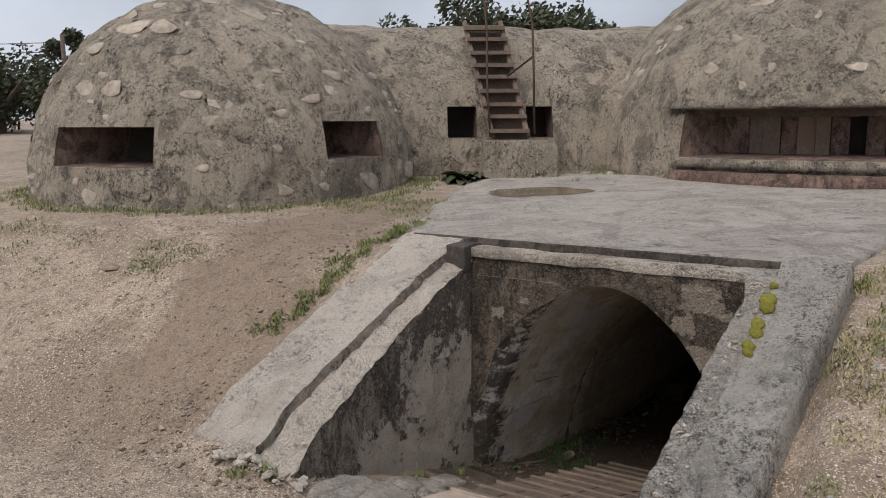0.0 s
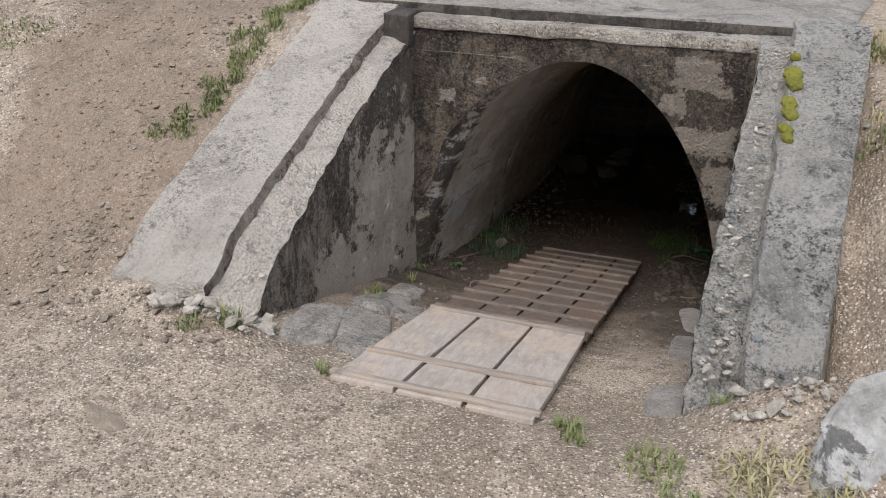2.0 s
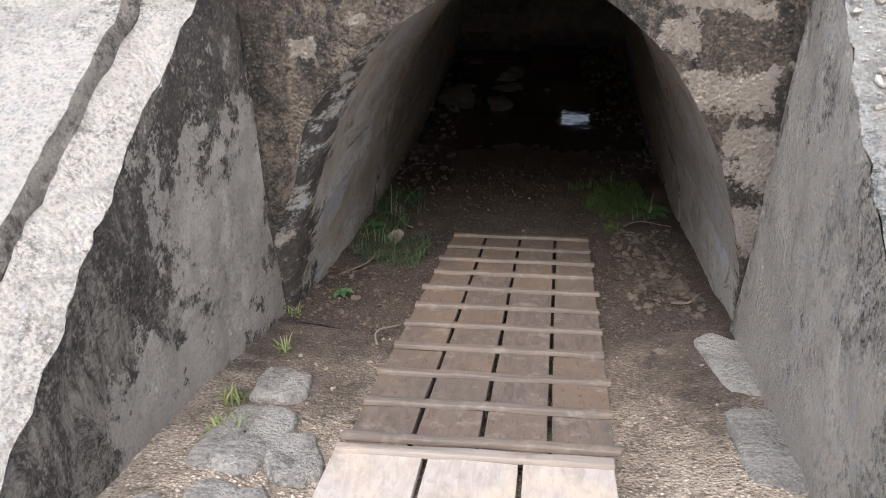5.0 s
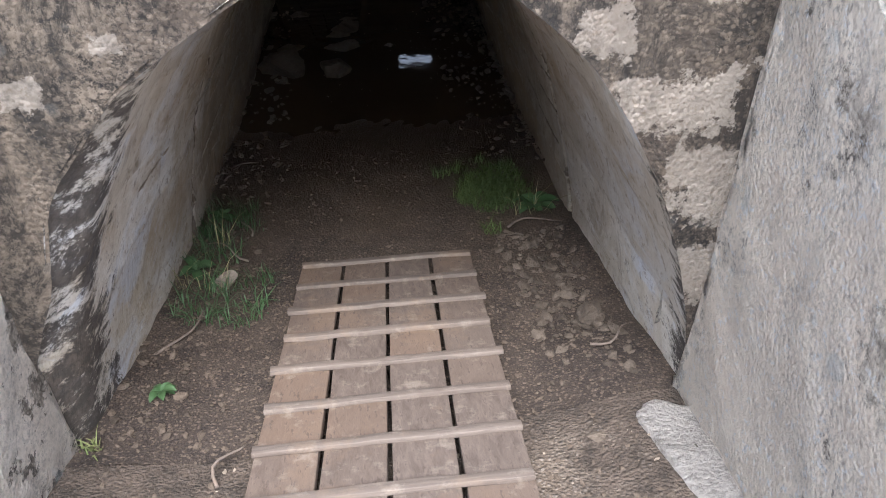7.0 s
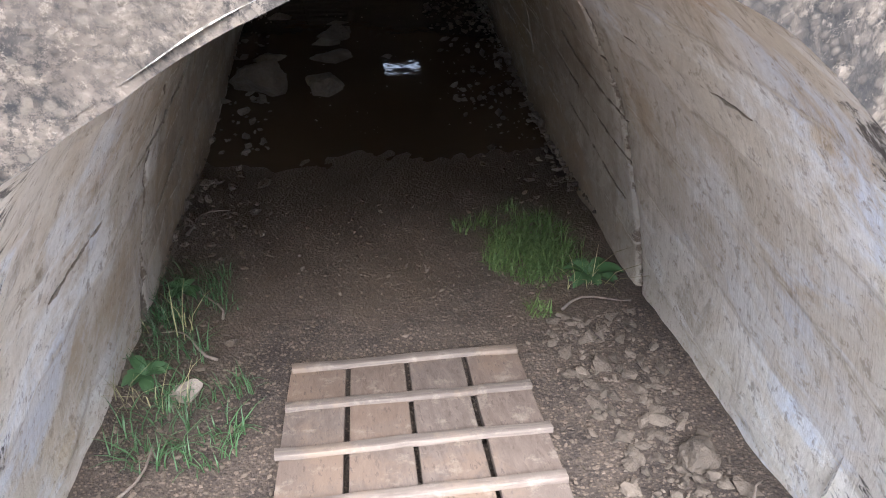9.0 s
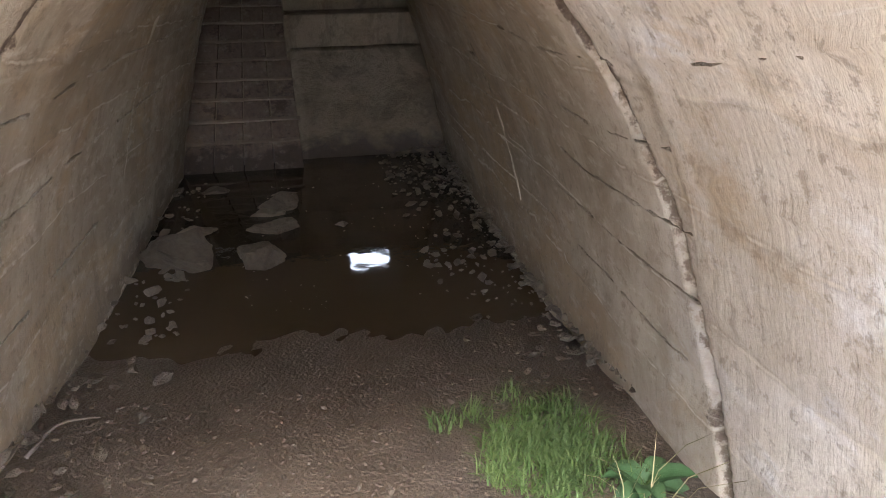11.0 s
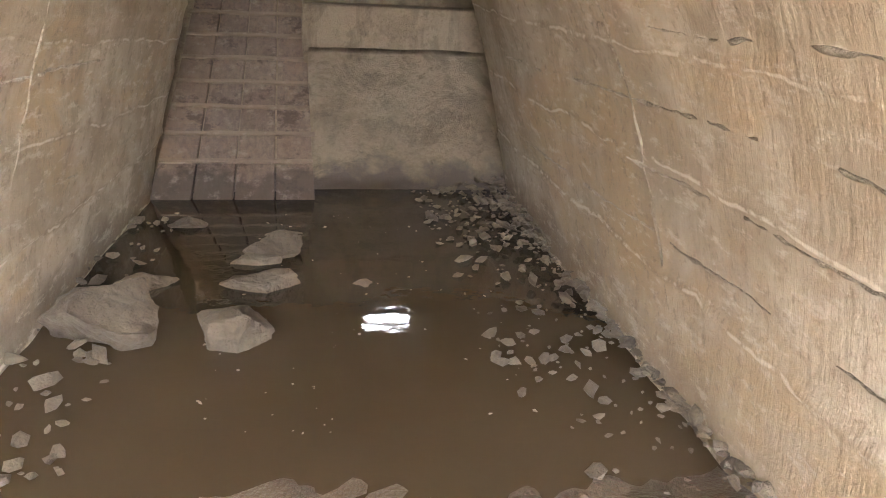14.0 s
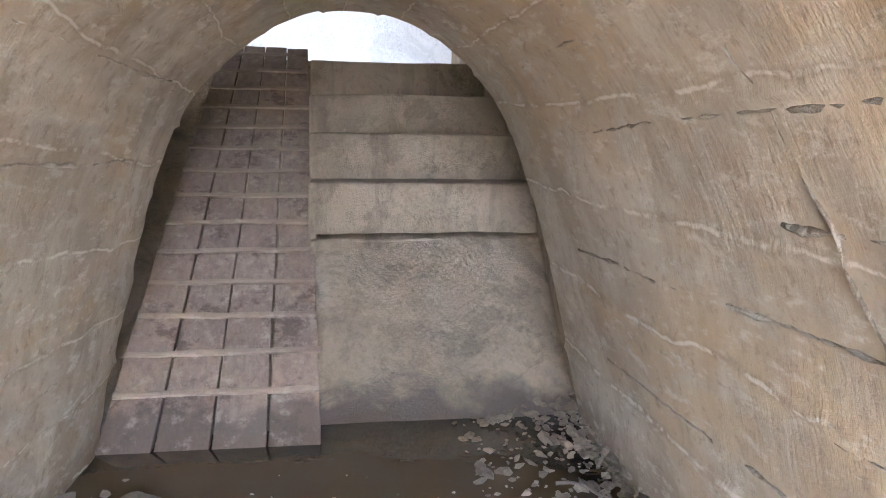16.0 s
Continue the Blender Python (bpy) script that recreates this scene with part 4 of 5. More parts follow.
# ---- details on the link block: ladder stair, plinth, rails ----
def ladder_stair():
    root = thing("ladder_stair", "steep dark weathered wooden stair against the bunker", "stairs", (-2.60, 3.93, 2.71))
    base = Vector((-2.69, 3.88, 2.62))
    a0, a1 = Vector((-2.87, 3.78, 2.62)) - base, Vector((-2.50, 3.98, 2.62)) - base
    b0, b1 = Vector((-3.68, 4.50, 4.08)) - base, Vector((-3.28, 4.74, 4.08)) - base
    for p, q in ((a0, b0), (a1, b1)):
        part("stringer", tube([p, p.lerp(q, 0.5) + Vector((0, 0, -0.02)), q], 0.035, 6), M_DARKWOOD, root)
    for k in range(9):
        f = (k + 0.3) / 9
        p, q = a0.lerp(b0, f), a1.lerp(b1, f)
        u = (q - p).normalized()
        n = Vector((u.y, -u.x, 0))
        bm = bmesh.new()
        for s, d, z in ((p - u * 0.03, 0.09, 0), (q + u * 0.03, 0.09, 0), (q + u * 0.03, -0.1, 0), (p - u * 0.03, -0.1, 0)):
            bm.verts.new(s + n * d + Vector((0, 0, 0.01 * math.sin(k * 2))))
        bm.verts.ensure_lookup_table()
        f0 = bm.faces.new(bm.verts[:])
        r = bmesh.ops.extrude_face_region(bm, geom=[f0])
        for v in r["geom"]:
            if isinstance(v, bmesh.types.BMVert):
                v.co.z += 0.045
        bmesh.ops.recalc_face_normals(bm, faces=bm.faces[:])
        part("tread", bm, M_DARKWOOD, root)
    part("backboard", sheet([[a0.lerp(b0, f) + Vector((-0.05, 0.09, -0.03)), a1.lerp(b1, f) + Vector((-0.05, 0.09, -0.03))] for f in np.linspace(0, 1, 8)]), M_DARKWOOD, root)
    for pts in (((-2.87, 3.72, 2.62), (-2.95, 3.78, 3.2), (-3.0, 3.86, 3.8), (-3.12, 4.0, 4.3), (-3.3, 4.2, 4.9)), ((-2.36, 3.86, 2.66), (-2.40, 3.90, 3.4), (-2.46, 3.98, 3.9), (-2.62, 4.1, 4.4), (-2.84, 4.3, 4.9))):
        part("handrail", tube([Vector(p) - base for p in pts], 0.014, 6), M_IRON, root, "bent rusty iron rail", True)
    part("rail_brace", tube([Vector((-2.42, 3.92, 3.55)) - base, Vector((-2.85, 4.12, 3.35)) - base], 0.012, 6), M_IRON, root)


ladder_stair()


def turned_block(name, label, category, centre, size, angle, material, rough=0.012, kind="", top=None):
    sx, sy, sz = size
    bm = block(-sx / 2, sx / 2, -sy / 2, sy / 2, 0, sz, 0.02, rough, 4, 4)
    ob = mesh_object(name, bm, material)
    ob.matrix_basis = pose(*centre, 0, 0, angle)
    return tagged(ob, label, category, "", kind)


turned_block("plinth", "worn concrete plinth under the wooden stair", "plinth", (-2.46, 3.90, 2.12), (0.86, 0.42, 0.55), 37, M_DOME, 0.015)
hook = mesh_object("iron_loop", tube([(-3.95, 5.0, 4.2), (-3.95, 5.0, 4.36), (-3.90, 5.02, 4.44), (-3.84, 5.05, 4.36), (-3.84, 5.05, 4.2)], 0.012, 6), M_IRON)
tagged(hook, "small rusty iron loop set in the roof", "iron loop")


# ---- large bunker: lip, sill, shutters ----
def bunker_front():
    def arc(a0, a1, z0, z1, out, inn):
        rows_ = []
        for a in np.linspace(a0, a1, 50):
            w = 0.012 * noise.noise(Vector((a * 0.6, 3, 1)))
            rows_.append([at_r(a, z0, inn, False), at_r(a, z0, -out, False) + Vector((0, 0, w)), at_r(a, z1, -out + 0.01, False) + Vector((0, 0, w)), at_r(a, z1 + 0.02, inn, False)])
        return sheet(rows_)

    part("lintel_lip", arc(-30, 44, 3.02, 3.10, 0.07, 0.15), M_DOME, dome_r, "thin projecting concrete lip over the slot", True)
    part("sill", arc(-27, 44, 2.40, 2.495, 0.06, 0.45), M_DOME, dome_r, "worn concrete sill under the slot", True)
    part("footing", arc(-27, 44, 2.15, 2.36, 0.10, 0.2), M_REDBRICK, dome_r, "reddish stained footing under the sill", True)
    rng = random.Random(3)
    a = -22.5
    while a < 27:
        w = rng.uniform(2.6, 4.6)
        if not 4.0 < a < 9.5:
            mid = a + w / 2
            p, q = at_r(a + 0.12, 2.54, 0.52 + rng.uniform(0, 0.05), False), at_r(a + w - 0.12, 2.54, 0.52 + rng.uniform(0, 0.05), False)
            bm = bmesh.new()
            d = (p - q).cross(Vector((0, 0, 1))).normalized() * 0.03
            vs = [bm.verts.new(v) for v in (p, q, q + Vector((0, 0, 0.44)), p + Vector((0, 0, 0.44)))]
            f = bm.faces.new(vs)
            r = bmesh.ops.extrude_face_region(bm, geom=[f])
            for v in r["geom"]:
                if isinstance(v, bmesh.types.BMVert):
                    v.co += d
            bmesh.ops.recalc_face_normals(bm, faces=bm.faces[:])
            part("shutter_board", bm, M_DARKWOOD if rng.random() < 0.6 else M_REDBRICK, dome_r)
        a += w
    part("top_rail", arc(-23, 27, 2.93, 3.0, -0.40, 0.5), M_DARKWOOD, dome_r)


bunker_front()


# ---- stones ----
M_CHIP = varied("concrete_chip", (0.58, 0.525, 0.45), (0.40, 0.355, 0.30), (0.12, 0.10, 0.08), 30, 0.95, 0.02)
fh = floor_height
ROCKS = []
for k in range(8):
    bm = rock((1, 1, 1), 11 * k + 3, 2)
    me = bpy.data.meshes.new("stone")
    bm.to_mesh(me)
    bm.free()
    me.materials.append(M_STONE)
    ROCKS.append(me)
MASON = []
for k in range(6):
    bm = rock((1, 1, 1), 7 * k + 2, 2)
    me = bpy.data.meshes.new("masonry_stone")
    bm.to_mesh(me)
    bm.free()
    me.materials.append(M_MASON if k in (1, 4) else M_DOME)
    me.polygons.foreach_set("use_smooth", [True] * len(me.polygons))
    MASON.append(me)


def face_stones(root, at, centre, a0, a1, z0, z1, count, windows, seed, size=(0.07, 0.17)):
    """Flat stones showing in the face of a dome."""
    rng = random.Random(seed)
    placed = []
    tries = 0
    while len(placed) < count and tries < count * 40:
        tries += 1
        a, z = rng.uniform(a0, a1), z0 + (z1 - z0) * rng.random() ** 0.8
        p = at(a, z)
        s = rng.uniform(*size)
        if any((p - q).length < 0.85 * (s + r) for q, r in placed):
            continue
        if any(w[0] - 4 < a < w[1] + 4 and w[2] - 0.1 < z < w[3] + 0.1 for w in windows):
            continue
        e = at(a + 1.5, z) - at(a - 1.5, z)
        g = at(a, min(z + 0.06, z1 + 0.1)) - at(a, z - 0.06)
        n = e.cross(g).normalized()
        rot = n.to_track_quat("Z", "Y").to_matrix().to_4x4() @ Matrix.Rotation(rng.uniform(-0.4, 0.4), 4, "Z")
        m = Matrix.Translation(p - n * 0.006) @ rot @ Matrix.Diagonal((s * rng.uniform(1.0, 1.5), s * rng.uniform(0.6, 0.95), rng.uniform(0.012, 0.026), 1))
        shared("stone", MASON[rng.randrange(6)], m, root)
        placed.append((p, s))


face_stones(dome_l, at_l, DOME_L, -55, 125, 2.08, 4.1, 230, [(-6.5, 27.0, 2.47, 2.85), (72.5, 95, 2.52, 2.90)], 5, (0.06, 0.21))
face_stones(dome_r, at_r, DOME_R, -70, 35, 3.16, 4.6, 90, [(-26, 30, 2.4, 3.1)], 6, (0.06, 0.15))


def loose(name, label, category, place, size, turn, seed, material=M_STONE, detail=4, tilt=(0, 0), group=""):
    ob = mesh_object(name, rock(size, seed, detail), material, False)
    ob.matrix_basis = pose(*place, tilt[0], tilt[1], turn)
    return tagged(ob, label, category, group)


M_WADE = varied("wet_limestone", (0.19, 0.148, 0.10), (0.105, 0.08, 0.054), (0.035, 0.025, 0.016), 9, 0.75, 0.05)
M_GRIT = varied("tunnel_grit", (0.15, 0.112, 0.08), (0.08, 0.06, 0.042), (0.035, 0.025, 0.018), 20, 0.9, 0.01)
M_CHALK = varied("dusty_rubble", (0.155, 0.121, 0.09), (0.095, 0.073, 0.053), (0.035, 0.026, 0.018), 14, 0.92, 0.02)
M_PALE = varied("pale_limestone", (0.36, 0.295, 0.225), (0.245, 0.197, 0.147), (0.09, 0.068, 0.046), 11, 0.9, 0.03)
WADE = "stones in the puddle"
loose("boulder", "large pale boulder standing in the puddle by the wall", "boulder", (-0.45, 3.45, 0.05), (0.20, 0.15, 0.15), 8, 36, M_WADE)
loose("stone", "wedge-shaped tan stone in the puddle", "stone", (-0.065, 3.39, 0.02), (0.15, 0.14, 0.11), 35, 52, M_WADE, group=WADE)
loose("stone", "flat brown stone lying in the puddle", "stone", (-0.03, 3.79, 0.005), (0.18, 0.11, 0.085), 10, 63, M_WADE, group=WADE)
loose("stone", "blocky brown stone in the puddle near the ramp", "stone", (0.02, 4.12, 0.02), (0.13, 0.085, 0.09), -4, 74, M_WADE, group=WADE)
loose("stone", "small dark wet stone in the puddle", "stone", (-0.06, 4.01, 0.0), (0.095, 0.06, 0.06), 5, 85, M_WADE, group=WADE)
loose("stone", "flat slab of stone by the tunnel wall", "stone", (-0.335, 4.44, 0.0), (0.12, 0.065, 0.05), 8, 96, M_WADE, group=WADE)
loose("stone", "low wet stone by the boulder", "stone", (-0.38, 3.82, -0.005), (0.13, 0.07, 0.05), 15, 41, M_WADE, group=WADE)
loose("stone", "small angular stone alone in the open water", "stone", (0.30, 3.80, -0.005), (0.05, 0.04, 0.03), 30, 17, M_WADE, group=WADE)
loose("stone", "thin brown stone at the foot of the ramp", "stone", (0.04, 4.32, -0.002), (0.10, 0.03, 0.035), 0, 27, M_WADE, group=WADE)
loose("stone", "rounded grey stone beside the tunnel wall", "stone", (-0.59, 1.06, fh(-0.59, 1.06) + 0.03), (0.065, 0.05, 0.055), 20, 19)
loose("stone", "pale limestone lump on the tunnel floor", "stone", (0.84, 0.56, fh(0.84, 0.56) + 0.03), (0.085, 0.06, 0.06), 40, 22, M_CHALK)
loose("stone", "small pale stone beside the boardwalk", "stone", (0.64, -0.17, fh(0.64, -0.17) + 0.008), (0.045, 0.03, 0.022), 10, 23, M_CHALK)
loose("stone", "pale chip of stone beside the boardwalk", "stone", (0.68, 0.61, fh(0.68, 0.61) + 0.01), (0.04, 0.03, 0.03), 70, 24, M_CHALK)
loose("stone", "grey field stone on the bank", "stone", (-3.55, -0.95, land(-3.55, -0.95) + 0.02), (0.11, 0.07, 0.05), 20, 25, M_PALE)
loose("stone", "flat stone lying on the sandy ground", "stone", (-1.05, -2.62, land(-1.05, -2.62) + 0.004), (0.16, 0.05, 0.012), -35, 26, M_PALE)


def lichen_rock_material():
    m = Nodes("lichen_rock", 0.95)
    n, f = m.noise(6, 7, 0.7), m.noise(40, 5, 0.7)
    col = m.mix(m.ramp(n, 0.4, 0.6), (0.25, 0.24, 0.22), (0.42, 0.405, 0.38))
    col = m.mix(m.ramp(m.noise(6.0, 9, 0.7, None, 0.4), 0.54, 0.58, 0, 0.85), col, (0.06, 0.056, 0.05))
    col = m.mix(m.ramp(f, 0.5, 0.7, 0, 0.6), col, (0.20, 0.19, 0.17))
    return m.done(col, m.math("ADD", n, m.math("MULTIPLY", f, 0.5)), 0.02)


M_LICHEN = lichen_rock_material()
loose("boulder", "grey granite boulder blotched with dark lichen", "boulder", (1.40, -2.12, 1.00), (0.52, 0.44, 0.44), 20, 77, M_LICHEN, 4)
loose("boulder", "grey granite boulder half buried in the bank", "boulder", (2.02, -1.72, 1.22), (0.36, 0.28, 0.32), 60, 78, M_LICHEN, 4)


def bedded_slab(label, x, y, sx, sy, turn, seed, rise=0.03):
    """A flat worn slab with a ragged outline, sunk into the earth."""
    rows_ = []
    for f, z in ((0.03, 0.0), (0.3, 0.0), (0.6, 0.0), (0.85, -0.002), (0.95, -0.008), (1.0, -0.022), (1.02, -0.09)):
        row = []
        for t in np.linspace(0, math.tau, 44, endpoint=False):
            square = 1 / max(abs(math.cos(t)), abs(math.sin(t))) ** 0.7
            r = f * square * (1 + 0.16 * noise.noise(Vector((math.cos(t) * 1.4, math.sin(t) * 1.4, seed))) + 0.06 * noise.noise(Vector((math.cos(t) * 6, math.sin(t) * 6, seed))))
            p = Matrix.Rotation(radians(turn), 3, "Z") @ Vector((sx * r * math.cos(t), sy * r * math.sin(t), 0))
            g = land(x + p.x, y + p.y) if f < 0.9 else land(x + p.x * 0.9, y + p.y * 0.9)
            row.append((p.x, p.y, g - land(x, y) + z + rise + 0.012 * noise.noise(Vector((p.x * 7, p.y * 7, seed)))))
        rows_.append(row)
    ob = mesh_object("stone_slab", sheet(rows_, True), M_SLAB)
    ob.location = (x, y, land(x, y))
    return tagged(ob, label, "stone slab", "bedded slabs")


for k, (x, y, sx, sy, tn) in enumerate(((-0.80, -1.58, 0.11, 0.24, 12), (-0.60, -1.50, 0.11, 0.30, 16), (-0.72, -0.98, 0.11, 0.20, -6), (-0.56, -1.05, 0.08, 0.13, 20), (-0.72, -0.62, 0.09, 0.12, 0))):
    bedded_slab("pale flat stone bedded beside the boardwalk", x, y, sx, sy, tn, 130 + k)
for k, (x, y, sx, sy, tn) in enumerate(((0.87, -0.30, 0.10, 0.22, 6), (0.84, -0.86, 0.11, 0.24, -4), (0.76, -1.66, 0.10, 0.16, -6))):
    bedded_slab("pale worn footing stone along the wing wall", x, y, sx, sy, tn, 140 + k, 0.022)


def scatter(name, label, category, spots, material, seed):
    """Many small stones in one mesh."""
    rng = random.Random(seed)
    shapes = []
    for k in range(5):
        bm = rock((1, 1, 0.65), 200 + k, 1)
        shapes.append(([v.co.copy() for v in bm.verts], [[v.index for v in f.verts] for f in bm.faces]))
        bm.free()
    vs, fs = [], []
    for x, y, z, s in spots:
        sv, sf = shapes[rng.randrange(5)]
        m = Matrix.Translation((x, y, z)) @ Euler((rng.uniform(-0.4, 0.4), rng.uniform(-0.4, 0.4), rng.uniform(0, 6.3))).to_matrix().to_4x4() @ Matrix.Diagonal((s * rng.uniform(0.8, 1.4), s * rng.uniform(0.6, 1), s * rng.uniform(0.5, 0.9), 1))
        o = len(vs)
        vs += [m @ v for v in sv]
        fs += [[o + i for i in f] for f in sf]
    me = bpy.data.meshes.new(name)
    me.from_pydata(vs, [], fs)
    me.materials.append(material)
    return tagged(new(name, me), label, category, "", "stuff")


def strew(rng, count, x0, x1, y0, y1, s0, s1, height, lean=1.0, density=None):
    out = []
    while len(out) < count:
        x, y = x0 + (x1 - x0) * rng.random() ** lean, rng.uniform(y0, y1)
        if density and rng.random() > density(x, y):
            continue
        s = s0 + (s1 - s0) * rng.random() ** 3
        out.append((x, y, height(x, y) + s * 0.2, s))
    return out


rng = random.Random(8)
scatter("rubble", "broken stones and chips along the tunnel wall", "rubble", strew(rng, 150, 0.92, 0.62, 0.1, 1.3, 0.008, 0.05, floor_height, 1.2), M_CHALK, 1)
scatter("rubble", "pile of pale broken stones beside the boardwalk's end", "rubble", strew(rng, 220, 0.88, 0.60, 0.35, 1.3, 0.007, 0.045, floor_height, 1.1), M_CHALK, 21)
scatter("rubble", "dark chips of stone along the shaded tunnel wall", "rubble", strew(rng, 230, -0.85, -0.45, -0.05, 1.8, 0.006, 0.035, floor_height, 1.4), M_GRIT, 2)
wet_edge = lambda x, y: max(floor_height(x, y), 0.0) + 0.035 * smooth(0.70, 1.0, x) + 0.02 * smooth(-0.45, -0.7, x)
scatter("rubble", "wet chips of stone along the puddle's edge", "rubble", strew(rng, 620, 1.0, 0.62, 1.9, 4.9, 0.008, 0.042, wet_edge, 3.4), M_WADE, 3)
scatter("rubble", "wet stone chips heaped in the puddle's corner", "rubble", strew(rng, 300, 1.08, 0.62, 4.15, 5.02, 0.010, 0.044, lambda x, y: 0.0 + 0.16 * max(0, x - 0.72), 1.9), M_WADE, 4)
scatter("rubble", "small stones along the other edge of the puddle", "rubble", strew(rng, 320, -0.74, -0.36, 1.8, 4.6, 0.012, 0.05, wet_edge, 2.4), M_WADE, 5)
scatter("rubble", "specks of grit and leaf litter on the water", "litter", strew(rng, 120, -0.2, 0.85, 2.9, 4.6, 0.003, 0.009, lambda x, y: -0.001), M_PALE, 6)
scatter("gravel", "loose coarse gravel on the tunnel floor", "gravel", strew(rng, 4500, -0.8, 0.85, -0.9, 2.3, 0.003, 0.016, lambda x, y: (land(x, y) if y < 0 else floor_height(x, y) + 0.004)), M_GRIT, 7)
scatter("gravel", "loose gravel on the sandy forecourt", "gravel", strew(rng, 24000, -3.2, 2.6, -4.2, -0.1, 0.003, 0.016, land, 1.0, lambda x, y: 0 if (0.88 < abs(x) < 1.75 and y > -1.9) else (1.0 if y < -1.6 else 0.10 if abs(x) < 1 else 0.35)), M_PALE, 9)
scatter("gravel", "loose stones at the broken foot of the wing wall", "rubble", strew(rng, 260, -1.95, -0.95, -2.15, -1.5, 0.008, 0.035, lambda x, y: land(x, y) + 0.004), M_STONE, 10)
scatter("gravel", "stones scattered over the bank", "gravel", strew(rng, 5000, -4.6, -1.75, -2.2, 1.8, 0.003, 0.020, land), M_PALE, 11)
scatter("gravel", "stones and clods along the washed-out edge of the bank", "gravel", strew(rng, 420, -2.15, -1.72, -1.9, 0.3, 0.006, 0.03, land, 0.7), M_STONE, 14)
scatter("rubble", "broken slabs of concrete at the foot of the bunker", "rubble", strew(rng, 60, -2.2, -1.0, 3.6, 4.5, 0.03, 0.11, land), M_SLAB, 12)
scatter("gravel", "stones along the broken edge of the bank", "gravel", strew(rng, 240, 1.42, 2.3, -1.9, 0.3, 0.008, 0.04, land), M_LICHEN, 13)


scatter("rubble", "stones standing proud of the eroded wing wall", "rubble", [(x + 0.075 * y, y, z, q) for x, y, z, q in strew(rng, 260, 0.965, 1.075, -1.85, -0.22, 0.006, 0.030, lambda x, y: wing_top(y, 1) - 0.085)], M_CHIP, 15)
scatter("rubble", "broken concrete at the ends of the wing walls", "rubble", strew(rng, 150, -1.35, -0.9, -2.0, -1.7, 0.012, 0.06, lambda x, y: land(x, y) + 0.02) + strew(rng, 90, 0.95, 1.4, -2.05, -1.82, 0.012, 0.05, lambda x, y: land(x, y) + 0.015), M_CHIP, 16)
scatter("rubble", "crumbled concrete lying on the ledge", "rubble", [(x - 0.065 * min(1, -1.4 * y), y, z, q) for x, y, z, q in strew(rng, 160, -1.04, -0.93, -1.75, -0.15, 0.005, 0.024, lambda x, y: wing_top(y, -1) - ledge_drop(y, -1))], M_CHIP, 17)


# ---- plants ----
def blades(name, label, spots, material, seed, tall=(0.05, 0.13), wide=0.004):
    rng = random.Random(seed)
    vs, fs = [], []
    for x, y, z, r, n in spots:
        for _ in range(n):
            a, d = rng.uniform(0, 6.3), r * math.sqrt(rng.random())
            px, py = x + d * math.cos(a), y + d * math.sin(a)
            h, t, b = rng.uniform(*tall), rng.uniform(0, 6.3), rng.uniform(0.2, 1.2)
            w = wide * rng.uniform(0.6, 1.3)
            ex, ey = math.cos(t), math.sin(t)
            o = len(vs)
            pz = z(px, py) if callable(z) else z
            for f, ww in ((0, 1), (0.4, 0.9), (0.75, 0.55)):
                lean = b * h * f * f
                for sgn in (-1, 1):
                    vs.append((px + ex * lean - ey * w * ww * sgn, py + ey * lean + ex * w * ww * sgn, pz - 0.004 + h * f * max(0.35, 1 - 0.3 * b * f)))
            vs.append((px + ex * b * h, py + ey * b * h, pz + h * max(0.25, 1 - 0.42 * b)))
            fs += [(o, o + 1, o + 3, o + 2), (o + 2, o + 3, o + 5, o + 4), (o + 4, o + 5, o + 6)]
    me = bpy.data.meshes.new(name)
    me.from_pydata(vs, [], fs)
    me.materials.append(material)
    return tagged(new(name, me), label, "grass", "", "stuff")


rng = random.Random(21)
blades("grass", "fresh green grass clump by the tunnel wall", [(rng.gauss(0.66, 0.085), rng.gauss(1.76, 0.13), fh, 0.05, 60) for _ in range(64)], M_GRASS, 1, (0.02, 0.075), 0.0022)
blades("grass", "green grass along the shaded tunnel wall", [(-0.72 + 0.3 * rng.random() ** 1.6, 0.75 + rng.uniform(0, 1.0), fh, 0.06, 22) for _ in range(34)], M_LEAF, 2, (0.03, 0.12), 0.0022)
blades("grass", "grass tufts at the foot of the wing walls", [(x, y, land, r, n) for x, y, r, n in ((-0.98, -1.92, 0.07, 90), (-1.12, -2.02, 0.06, 60), (-0.80, -0.95, 0.06, 70), (-0.84, -0.75, 0.04, 40), (-0.80, -0.32, 0.03, 24), (0.42, -2.06, 0.05, 70), (0.46, -2.18, 0.05, 40), (0.92, -1.86, 0.07, 80), (0.72, -2.28, 0.10, 110), (0.80, -2.45, 0.08, 60), (-0.52, -2.02, 0.05, 40), (-0.86, 0.02, 0.03, 25))], M_GRASSDULL, 3, (0.02, 0.075))
blades("grass", "dry grass on the bank beside the wing wall", [(1.5 + 0.9 * rng.random(), rng.uniform(-1.9, 0.6), land, 0.10, 55) for _ in range(60)] + [(1.05 + rng.uniform(-0.12, 0.25), -2.25 + rng.uniform(-0.12, 0.1), land, 0.07, 60) for _ in range(9)], M_DRY, 4, (0.02, 0.07))
blades("grass", "green tufts among the dry grass of the bank", [(1.45 + 0.8 * rng.random() ** 1.5, rng.uniform(-1.7, 0.6), land, 0.07, 45) for _ in range(26)], M_GRASSDULL, 5, (0.02, 0.06))
